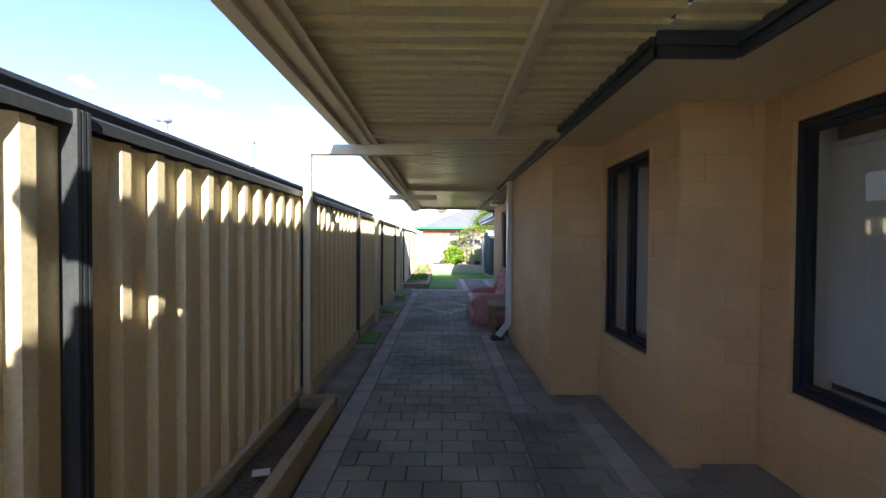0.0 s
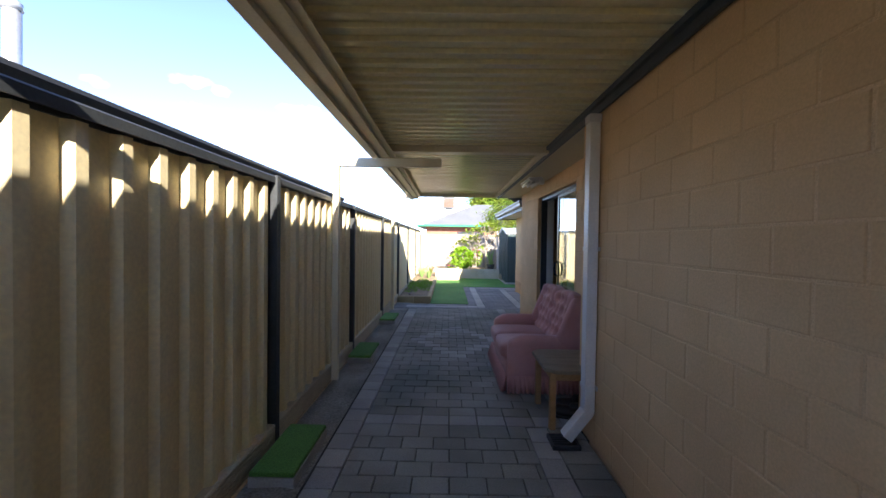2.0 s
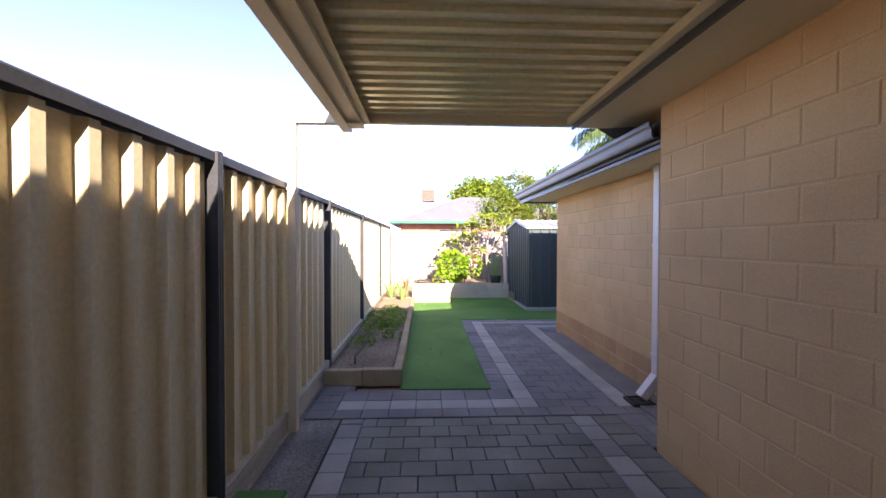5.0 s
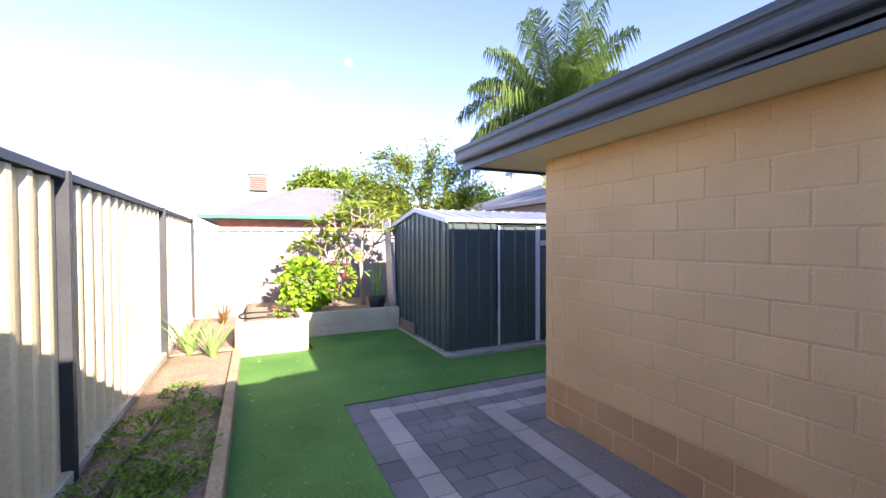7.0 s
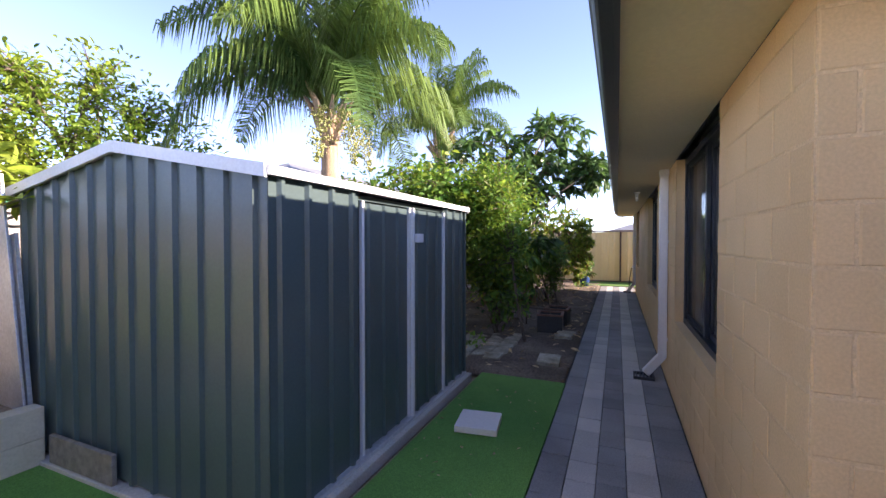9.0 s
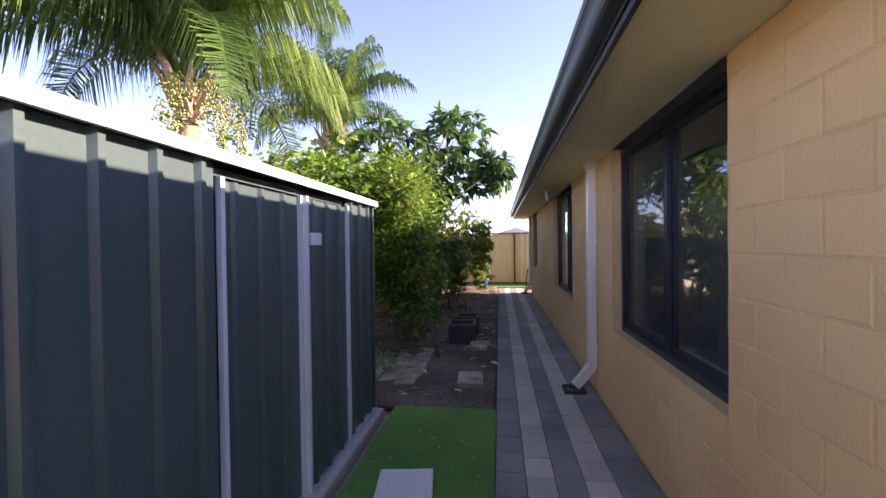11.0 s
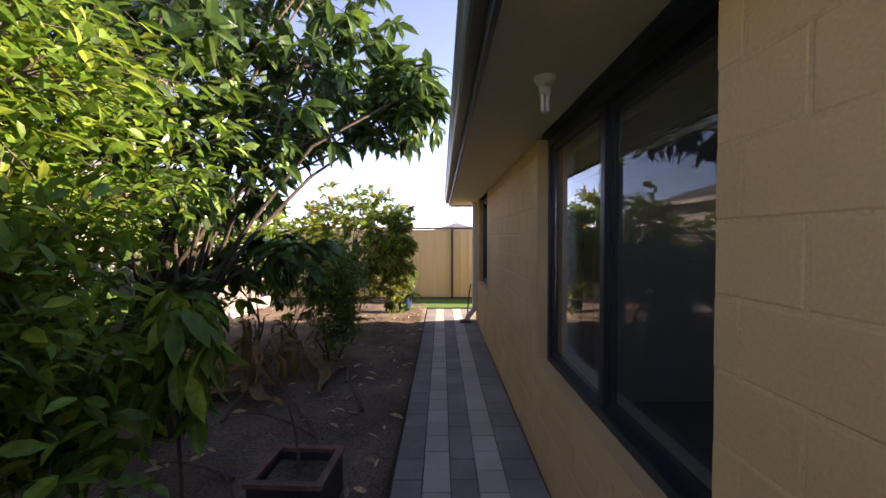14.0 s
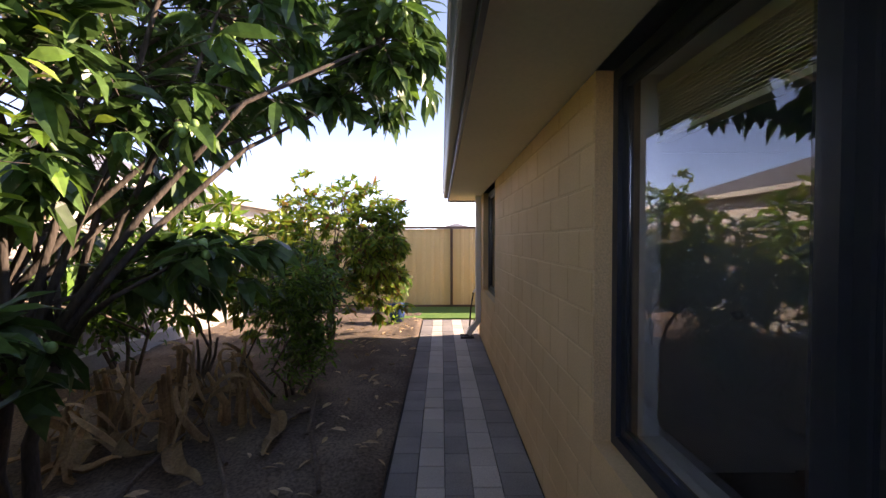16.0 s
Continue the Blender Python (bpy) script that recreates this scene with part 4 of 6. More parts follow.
def neighbour_house(name, label, x0, x1, y0, y1, wall_h, roof_h, wall_mat, roof_mat, gut_mat, over=0.5, windows=()):
    h = thing(name, label, "house")
    part("wall", boxes((x0, x1, y0, y1, -0.05, wall_h)), wall_mat, h)
    ins = min((y1 - y0), (x1 - x0)) / 2
    bm = bmesh.new()
    a = [bm.verts.new(v) for v in ((x0 - over, y0 - over, wall_h), (x1 + over, y0 - over, wall_h), (x1 + over, y1 + over, wall_h), (x0 - over, y1 + over, wall_h))]
    if (x1 - x0) >= (y1 - y0):
        r = [bm.verts.new((x0 + ins, (y0 + y1) / 2, roof_h)), bm.verts.new((x1 - ins + 0.01, (y0 + y1) / 2, roof_h))]
        fs = ((a[0], a[1], r[1], r[0]), (a[1], a[2], r[1]), (a[2], a[3], r[0], r[1]), (a[3], a[0], r[0]))
    else:
        r = [bm.verts.new(((x0 + x1) / 2, y0 + ins, roof_h)), bm.verts.new(((x0 + x1) / 2, y1 - ins + 0.01, roof_h))]
        fs = ((a[0], a[1], r[0]), (a[1], a[2], r[1], r[0]), (a[2], a[3], r[1]), (a[3], a[0], r[0], r[1]))
    for f in fs:
        bm.faces.new(f)
    bm.faces.new(a[::-1])
    part("roof", bm, roof_mat, h)
    o = over
    g = 0.12
    part("gutter", boxes((x0 - o - g, x1 + o + g, y0 - o - g, y0 - o, wall_h - 0.03, wall_h + 0.10), (x0 - o - g, x1 + o + g, y1 + o, y1 + o + g, wall_h - 0.03, wall_h + 0.10),
                         (x0 - o - g, x0 - o, y0 - o, y1 + o, wall_h - 0.03, wall_h + 0.10), (x1 + o, x1 + o + g, y0 - o, y1 + o, wall_h - 0.03, wall_h + 0.10)), gut_mat, h)
    for wx0, wx1, z0, z1 in windows:
        w = part("window", boxes((wx0, wx1, y0 - 0.03, y0 - 0.002, z0, z1)), BLACK_FRAME, h)
        part("pane", boxes((wx0 + 0.06, wx1 - 0.06, y0 - 0.04, y0 - 0.031, z0 + 0.06, z1 - 0.06)), GUTTER, w)
    return h


nb = neighbour_house("neighbour_house", "pale roofed brick house with green gutter", -1.5, 9.0, 31.0, 38.0, 2.45, 4.25, RED_BRICK, FAR_ROOF, GREEN_GUTTER, windows=((0.6, 2.4, 1.0, 2.1),))
ac = thing("roof_cooler", "boxy evaporative cooler with reddish louvred sides", "air cooler")
part("casing", bevelled(-0.42, 0.42, 34.1, 34.9, 3.95, 4.70, 0.03), FAR_ROOF, ac)
for k in range(6):
    part("louvre", boxes((-0.36, 0.36, 34.06, 34.095, 4.02 + k * 0.105, 4.10 + k * 0.105)), AC_RED, ac)
part("lid", bevelled(-0.45, 0.45, 34.05, 34.95, 4.70, 4.76, 0.02), FAR_ROOF, ac)
part("duct", boxes((-0.25, 0.25, 34.25, 34.75, 3.0, 3.95)), FAR_ROOF, ac)
nb2 = neighbour_house("neighbour_house", "low pale rendered house beyond the boundary fence", 8.5, 24.0, 23.4, 31.0, 2.7, 4.3, PALE_WALL, FAR_ROOF, PALE_WALL, windows=((12.0, 13.6, 1.0, 2.1), (17.0, 18.4, 1.0, 2.1)))
nb3 = neighbour_house("neighbour_house", "distant house with pale tin roof", 62.0, 72.0, 10.0, 18.0, 2.4, 3.9, PALE_WALL, FAR_ROOF, PALE_WALL)
nb4 = neighbour_house("neighbour_house", "distant house with pale tin roof", -26.0, -12.0, 30.0, 40.0, 2.6, 4.6, RED_BRICK, FAR_ROOF, GREEN_GUTTER)

# the near neighbour's roof edge just over the fence
nr = thing("neighbour_house", "neighbour house with low slate roof beside the fence", "house")
part("wall", boxes((-9.0, -2.1, -8.0, 8.9, -0.05, 2.0)), PALE_WALL, nr)
bm = bmesh.new()
v = [bm.verts.new(p) for p in ((-1.66, -8.0, 2.02), (-1.66, 9.4, 2.02), (-6.0, 9.4, 3.67), (-6.0, -8.0, 3.67), (-10.3, -8.0, 2.02), (-10.3, 9.4, 2.02))]
for f in ((0, 1, 2, 3), (3, 2, 5, 4), (1, 5, 2), (0, 3, 4), (0, 4, 5, 1)):
    bm.faces.new([v[i] for i in f])
part("roof", bm, FAR_ROOF, nr)
part("gutter", prism(bmesh.new(), [(u, w + 1.965) for u, w in [(-q, r) for q, r in GUT]], 17.4, pose(-1.66, -8.0, 0, 0, 0, 90)), FENCE_DARK, nr)
fl = thing("roof_flue", "galvanised roof flue with round cowl", "flue")
part("pipe", tube(bmesh.new(), [(-5.19, 7.79, 3.2), (-5.19, 7.79, 3.67)], 0.075, 14), GALV, fl, smooth=True)
part("cowl", tube(bmesh.new(), [(-5.19, 7.79, 3.67), (-5.19, 7.79, 3.69), (-5.19, 7.79, 3.75), (-5.19, 7.79, 3.79)], [0.09, 0.14, 0.14, 0.06], 16), GALV, fl, smooth=True)
vp = thing("vent_pipe", "thin grey plumbing vent pipe", "vent pipe")
part("pipe", tube(bmesh.new(), [(-2.62, 5.78, 2.2), (-2.62, 5.78, 2.82)], 0.045, 12), GALV, vp, smooth=True)
part("cap", tube(bmesh.new(), [(-2.62, 5.78, 2.82), (-2.62, 5.78, 2.86), (-2.62, 5.78, 2.89)], [0.052, 0.052, 0.02], 12), GALV, vp, smooth=True)

# ---------------------------------------------------------------- plants


def leaf_cloud(name, pos, way, size, width, mat, parent, seed, droop=0.0, curl=0.15):
    """Many leaves in one mesh: pos and way are (n, 3); each leaf has a folded midrib and a pointed tip."""
    g = np.random.default_rng(seed)
    pos, way = np.asarray(pos, float), np.asarray(way, float)
    n = len(pos)
    way = way / (np.linalg.norm(way, axis=1, keepdims=True) + 1e-9)
    way[:, 2] -= droop
    way /= np.linalg.norm(way, axis=1, keepdims=True) + 1e-9
    up = np.tile((0.0, 0.0, 1.0), (n, 1)) + g.normal(0, 0.45, (n, 3))
    side = np.cross(way, up)
    side /= np.linalg.norm(side, axis=1, keepdims=True) + 1e-9
    nor = np.cross(side, way)
    L = (size * g.uniform(0.65, 1.2, n))[:, None]
    W = L * width * g.uniform(0.85, 1.15, (n, 1)) / 2
    b = pos
    q1 = pos + way * L * 0.32
    q2 = pos + way * L * 0.68 - nor * L * curl * 0.3
    t = pos + way * L - nor * L * curl
    v = np.stack([b, q1 + side * W * 0.92 + nor * W * 0.3, q1, q1 - side * W * 0.92 + nor * W * 0.3, q2 + side * W * 0.85 + nor * W * 0.25, q2, q2 - side * W * 0.85 + nor * W * 0.25, t], 1).reshape(-1, 3)
    k = np.arange(n)[:, None] * 8
    tri = np.concatenate([k + np.array(f) for f in ((0, 2, 1), (0, 3, 2), (4, 5, 7), (5, 6, 7))], 0)
    quad = np.concatenate([k + np.array(f) for f in ((1, 2, 5, 4), (2, 3, 6, 5))], 0)
    return raw(name, v.tolist(), tri.tolist() + quad.tolist(), mat, parent)


def blob_points(g, n, centre, radii, inner=0.35):
    d = g.normal(0, 1, (n, 3))
    d /= np.linalg.norm(d, axis=1, keepdims=True)
    r = inner + (1 - inner) * g.uniform(0, 1, (n, 1)) ** 0.6
    lump = np.array([[1 + 0.28 * noise.noise(Vector(q) * 2.3 + Vector(centre))] for q in d])
    return np.asarray(centre) + d * r * lump * np.asarray(radii)


def branch_tree(name, label, base, fork_z, centres, tips, leaves, size, width, mats, bark, trunk_r, seed, stems=3, droop=0.2, curl=0.15, category="tree", whorl=True, lean=(0, 0), spread=0.1, fruit=0):
    """A tree: stems from the base, limbs to each lump of the crown, twigs to tips, leaves round the tips.
    centres: (centre, radii, share of the tips)."""
    g = np.random.default_rng(seed)
    t = thing(name, label, category)
    bm = bmesh.new()
    bx0, by0, bz0 = base
    fork = Vector((bx0 + lean[0], by0 + lean[1], fork_z))
    forks = []
    for s in range(stems):
        off = Vector((g.normal(0, 0.12), g.normal(0, 0.12), 0)) if stems > 1 else Vector((0, 0, 0))
        p0 = Vector(base) + off * 0.5 - Vector((0, 0, 0.04))
        p1 = Vector(base).lerp(fork, 0.5) + off + Vector((g.normal(0, 0.04), g.normal(0, 0.04), 0))
        p2 = fork + off * 1.4
        tube(bm, [p0, p0.lerp(p1, 0.5), p1, p2], [trunk_r, trunk_r * 0.85, trunk_r * 0.75, trunk_r * 0.6], 8)
        forks.append(p2)
    part("trunk", bm, bark, t, smooth=True)
    lim = bmesh.new()
    P, W = [], []
    hub_n = 0
    for c, r, share in centres:
        n = max(3, int(tips * share))
        c = Vector(c)
        pts = blob_points(g, n, c, r)
        hubs = []
        for k in range(max(2, n // 26)):
            e = Vector(pts[g.integers(0, n)].tolist()).lerp(c, 0.35)
            f0 = forks[hub_n % len(forks)]
            hub_n += 1
            mid = f0.lerp(e, 0.5) + Vector((g.normal(0, 0.08), g.normal(0, 0.08), 0.16 * (e.z - f0.z)))
            tube(lim, [f0 - Vector((0, 0, 0.03)), f0.lerp(mid, 0.5) + Vector((0, 0, 0.06)), mid, e], [trunk_r * 0.55, trunk_r * 0.42, trunk_r * 0.32, trunk_r * 0.16], 6)
            hubs += [mid.lerp(e, 0.4), e, mid.lerp(e, 0.75)]
        for q in pts:
            q = Vector(q.tolist())
            h = min(hubs, key=lambda a: (a - q).length)
            m = h.lerp(q, 0.55) + Vector((0, 0, 0.04))
            tube(lim, [h, m, q], [trunk_r * 0.14, trunk_r * 0.10, trunk_r * 0.05], 4, caps=False)
            d0 = (q - h).normalized()
            for k in range(leaves):
                f = g.uniform(0.0, 1.0) if not whorl else g.uniform(0, 0.25)
                base_p = q - d0 * f * (0.35 if not whorl else 0.2)
                w = Vector((g.normal(), g.normal(), g.normal() * 0.6)) + d0 * 0.7
                P.append((base_p + Vector((g.normal(), g.normal(), g.normal())) * (spread if not whorl else 0.01))[:])
                W.append(w[:])
    tagged(part("limb", lim, bark, t, smooth=True), kind="stuff")
    P, W = np.array(P), np.array(W)
    if fruit:
        fruits = bmesh.new()
        for k in g.choice(len(P), fruit, replace=False):
            for j in range(9):
                c = Vector(P[k].tolist()) + Vector((g.normal(0, 0.04), g.normal(0, 0.04), g.normal(-0.02, 0.03)))
                bmesh.ops.create_icosphere(fruits, subdivisions=2, radius=g.uniform(0.016, 0.024), matrix=Matrix.Translation(c) @ Matrix.Diagonal((1, 1, 1.25, 1)))
        tagged(part("fruit", fruits, LEAF_ALOE, t, "clusters of unripe green fruit", smooth=True), kind="stuff")
    pick = g.choice(len(mats), len(P), p=[m[1] for m in mats])
    for i, (mat, _) in enumerate(mats):
        s = pick == i
        if s.any():
            o = leaf_cloud("crown", P[s], W[s], size, width, mat, t, seed + i, droop, curl)
            tagged(o, kind="stuff")
    return t


def palm(base, height, reach, fronds, seed, trunk_r=0.17, leaflets=64):
    g = np.random.default_rng(seed)
    t = thing("palm_tree", "tall feather palm with arching fronds and brown boots", "palm tree", group="palms behind the fence")
    x, y, z = base
    bm = bmesh.new()
    pts, rad = [], []
    for k in range(14):
        f = k / 13
        pts.append((x + 0.05 * math.sin(f * 3), y, z - 0.1 + f * (height + 0.1)))
        rad.append(trunk_r * (1.15 - 0.25 * f) * (1.05 if k % 2 else 0.97))
    tube(bm, pts, rad, 12)
    part("trunk", bm, PALM_BARK, t, smooth=True)
    top = Vector((x, y, z + height))
    for k in range(14):
        a = k * 0.95 + g.uniform(-0.2, 0.2)
        o = Vector((math.cos(a), math.sin(a), 0))
        L = g.uniform(0.35, 0.8)
        bmb = bmesh.new()
        p0 = top + o * trunk_r * 0.8 + Vector((0, 0, g.uniform(-0.7, -0.1)))
        tube(bmb, [p0, p0 + o * 0.12 + Vector((0, 0, L * 0.5)), p0 + o * 0.32 + Vector((0, 0, L))], [0.085, 0.06, 0.02], 6)
        part("dry_boot", bmb, PALM_DRY, t, "dry brown leaf base")
    for k in range(3):
        a = [3.6, 5.25, 4.6][k] + g.uniform(-0.2, 0.2)
        o = Vector((math.cos(a), math.sin(a), 0))
        fb = bmesh.new()
        for s in range(380):
            f = g.uniform(0, 1)
            w_ = 0.03 + 0.075 * math.sin(math.pi * min(1.0, f + 0.1))
            p = top + o * (0.36 + 0.40 * f ** 0.7) + Vector((g.normal(0, w_), g.normal(0, w_), 0.05 - 1.05 * f))
            bmesh.ops.create_icosphere(fb, subdivisions=1, radius=0.018, matrix=Matrix.Translation(p))
        tagged(part("seed_stalk", fb, FRUIT, t, "hanging cluster of green palm fruit"), kind="stuff")
    for k in range(fronds):
        a = k * 2.399 + g.uniform(-0.25, 0.25)
        rise = 3.0 - 2.55 * (k / fronds) + g.uniform(-0.15, 0.15)
        L = reach * g.uniform(0.85, 1.1)
        o = Vector((math.cos(a), math.sin(a), 0))
        side = Vector((-math.sin(a), math.cos(a), 0))
        spine = []
        p = top + Vector((0, 0, 0.1)) + o * 0.08
        d = (o + Vector((0, 0, rise * 1.5))).normalized()
        N = 22
        for s in range(N + 1):
            spine.append((p.copy(), d.copy()))
            d = (d + Vector((0, 0, -(0.085 + 0.07 * (s / N)) * (0.5 + 0.6 * k / fronds)))).normalized()
            p = p + d * (L / N)
        verts, faces = [], []
        for s in range(N):
            p0, d0 = spine[s]
            p1, _ = spine[s + 1]
            w = 0.028 * (1 - s / N) + 0.005
            i = len(verts)
            verts += [tuple(p0 + side * w), tuple(p0 - side * w), tuple(p1 - side * w * 0.9), tuple(p1 + side * w * 0.9), tuple(p0 + Vector((0, 0, -w))), tuple(p1 + Vector((0, 0, -w * 0.9)))]
            faces += [(i, i + 1, i + 2, i + 3), (i + 1, i + 4, i + 5, i + 2), (i + 4, i, i + 3, i + 5)]
        for s in range(leaflets):
            f = 0.12 + 0.88 * s / leaflets
            u = f * N
            i0 = min(int(u), N - 1)
            p0 = spine[i0][0].lerp(spine[i0 + 1][0], u - i0)
            d0 = spine[i0][1]
            LL = reach * 0.29 * (math.sin(math.pi * min(0.97, 0.15 + f * 0.82)) ** 0.7 + 0.12)
            for sg in (-1, 1):
                l = LL * g.uniform(0.6, 1.2)
                w1 = (side * sg * g.uniform(0.7, 1.0) + d0 * 0.55 + Vector((0, 0, g.uniform(-0.05, 0.35)))).normalized()
                m1 = p0 + w1 * l * 0.36
                w2 = (w1 * 0.55 + Vector((0, 0, -1.5))).normalized()
                m2 = m1 + w2 * l * 0.64
                wd = d0 * 0.0155
                i = len(verts)
                verts += [tuple(p0 - wd * 0.6), tuple(p0 + wd * 0.6), tuple(m1 + wd), tuple(m1 - wd), tuple(m2)]
                faces += [(i, i + 1, i + 2, i + 3), (i + 3, i + 2, i + 4)]
        raw("frond", verts, faces, PALM_LEAF, t)
    return t


palm((6.75, 20.95, 0.0), 3.75, 3.3, 36, 31, leaflets=100)
palm((11.6, 20.8, 0.0), 4.4, 2.6, 24, 37, 0.14, leaflets=84)

branch_tree("loquat_tree", "large loquat tree with long dark glossy leaves", (8.9, 18.35, 0.0), 0.85,
            [((9.3, 18.5, 2.75), (1.5, 1.3, 1.15), 0.34), ((9.9, 17.55, 2.95), (1.0, 0.75, 0.42), 0.16), ((10.15, 16.75, 2.72), (0.55, 0.5, 0.26), 0.09), ((8.2, 18.6, 2.1), (0.7, 0.7, 0.9), 0.15),
             ((10.2, 17.4, 3.6), (1.0, 0.9, 0.6), 0.10), ((9.25, 17.75, 1.38), (0.4, 0.62, 0.2), 0.07), ((8.35, 17.95, 0.95), (0.3, 0.32, 0.3), 0.035), ((10.0, 19.2, 1.9), (0.8, 0.6, 0.8), 0.055), ((8.9, 17.95, 2.15), (0.75, 0.55, 0.5), 0.12), ((8.5, 18.3, 3.0), (0.8, 0.8, 0.6), 0.10), ((9.9, 16.52, 3.0), (0.5, 0.3, 0.34), 0.11), ((9.3, 17.2, 3.75), (0.8, 0.6, 0.4), 0.08)],
            300, 10, 0.25, 0.33, [(LEAF_DARK, 0.92), (LEAF_MID, 0.08)], BARK_DARK, 0.045, 41, stems=4, droop=0.4, curl=0.28, fruit=46)
branch_tree("citrus_tree", "bushy tree with fine yellow green leaves", (6.38, 17.24, 0.0), 1.15,
            [((7.2, 18.0, 1.95), (1.15, 0.8, 0.85), 0.42), ((6.75, 17.7, 1.4), (0.65, 0.45, 0.55), 0.17), ((7.2, 18.4, 1.5), (0.8, 0.7, 0.9), 0.18), ((7.6, 18.2, 0.9), (0.7, 0.5, 0.45), 0.08), ((6.3, 17.75, 2.1), (0.5, 0.5, 0.6), 0.08)],
            600, 21, 0.09, 0.42, [(LEAF_LIGHT, 0.36), (LEAF_MID, 0.64)], BARK, 0.027, 43, stems=1, droop=0.1, whorl=False, lean=(0.12, 0.22))
branch_tree("leafy_shrub", "dark green broad leaved shrub in the shade under the citrus", (6.75, 17.75, 0.0), 0.15,
            [((6.7, 17.62, 0.62), (0.62, 0.42, 0.5), 1.0)], 26, 12, 0.12, 0.45, [(LEAF_DARK, 0.3), (LEAF_MID, 0.7)], BARK, 0.012, 44, stems=4, droop=0.4, category="shrub", whorl=False)
branch_tree("leafy_shrub", "mid green leafy shrub behind the planter boxes", (7.45, 18.0, 0.0), 0.2,
            [((7.4, 17.9, 0.8), (0.55, 0.38, 0.5), 1.0)], 75, 13, 0.13, 0.42, [(LEAF_LIGHT, 0.2), (LEAF_MID, 0.8)], BARK, 0.012, 45, stems=4, droop=0.45, category="shrub", whorl=False)
branch_tree("mulberry_tree", "leafy green tree with broad bright leaves beside the shed", (6.1, 18.7, 0.0), 0.8,
            [((6.5, 18.5, 2.05), (0.85, 0.7, 0.65), 0.6), ((7.0, 19.3, 2.05), (1.1, 0.7, 0.85), 0.33)],
            340, 16, 0.11, 0.6, [(LEAF_MID, 0.72), (LEAF_LIGHT, 0.28)], BARK, 0.035, 47, stems=3, droop=0.25, whorl=False)
branch_tree("sapling", "young sapling with long hanging leaves by the path", (7.72, 17.5, 0.0), 1.1,
            [((7.68, 17.45, 0.98), (0.2, 0.2, 0.34), 1.0)], 20, 8, 0.21, 0.36, [(LEAF_MID, 0.6), (LEAF_LIGHT, 0.4)], BARK, 0.013, 58, stems=1, droop=1.3, category="tree")
branch_tree("mango_shrub", "dense shrub with red tinged new leaves", (12.7, 17.8, 0.0), 0.5,
            [((12.8, 17.75, 1.6), (1.0, 1.15, 0.95), 0.5), ((12.0, 18.3, 1.1), (0.7, 0.8, 0.8), 0.2), ((13.3, 17.2, 0.95), (0.7, 0.6, 0.75), 0.18), ((12.6, 17.0, 1.45), (0.6, 0.4, 0.7), 0.12)],
            620, 15, 0.14, 0.3, [(LEAF_MID, 0.22), (LEAF_LIGHT, 0.66), (LEAF_RED, 0.12)], BARK, 0.03, 59, stems=4, droop=0.35, category="shrub")
branch_tree("shrub", "mixed green shrubs against the boundary fence", (11.4, 19.7, 0.0), 0.5,
            [((11.5, 19.7, 1.1), (1.2, 0.4, 0.8), 0.6), ((9.3, 19.85, 0.9), (1.1, 0.35, 0.7), 0.4)], 230, 13, 0.13, 0.4, [(LEAF_MID, 0.6), (LEAF_DARK, 0.4)], BARK, 0.025, 63, stems=4, droop=0.25, category="shrub", whorl=False)
branch_tree("garden_shrub", "feathery dark green shrub over bare stems", (10.8, 17.6, 0.0), 0.35,
            [((10.8, 17.6, 0.95), (0.5, 0.5, 0.55), 0.75), ((10.7, 17.55, 0.45), (0.3, 0.3, 0.35), 0.25)], 170, 15, 0.12, 0.2, [(LEAF_MID, 0.75), (LEAF_DARK, 0.25)], BARK, 0.016, 61, stems=5, droop=0.2, category="shrub", whorl=False)
branch_tree("leafy_shrub", "light green shrub with long broad upright leaves", (11.3, 18.85, 0.0), 0.4,
            [((11.3, 18.8, 1.4), (0.65, 0.5, 0.75), 1.0)], 60, 9, 0.26, 0.3, [(LEAF_LIGHT, 0.45), (LEAF_MID, 0.55)], BARK, 0.022, 66, stems=4, droop=0.15, category="shrub")
branch_tree("hedge_tree", "light green fine leaved tree beyond the back fence", (4.1, 23.3, 0.0), 1.6,
            [((4.2, 23.3, 3.0), (2.0, 1.0, 1.15), 0.7), ((2.6, 23.4, 2.6), (1.0, 0.8, 0.9), 0.3)], 600, 21, 0.12, 0.38, [(LEAF_LIGHT, 0.9), (LEAF_MID, 0.1)], BARK, 0.07, 67, stems=4, droop=0.1, whorl=False)
branch_tree("hedge_tree", "green leafy trees along the boundary fence", (8.6, 21.4, 0.0), 1.2,
            [((8.6, 21.4, 2.1), (1.5, 0.6, 1.0), 0.6), ((10.6, 21.5, 1.9), (1.3, 0.6, 0.9), 0.4)], 260, 14, 0.13, 0.4, [(LEAF_LIGHT, 0.55), (LEAF_MID, 0.45)], BARK, 0.05, 71, stems=3, droop=0.2, whorl=False)
branch_tree("far_tree", "rounded olive green tree behind distant roofs", (5.0, 46.0, 0.0), 3.0,
            [((5.0, 46.0, 5.6), (2.8, 2.2, 1.6), 1.0)], 260, 20, 0.4, 0.5, [(LEAF_LIGHT, 0.85), (LEAF_MID, 0.15)], BARK, 0.2, 73, stems=1, droop=0.1, whorl=False, spread=0.3)
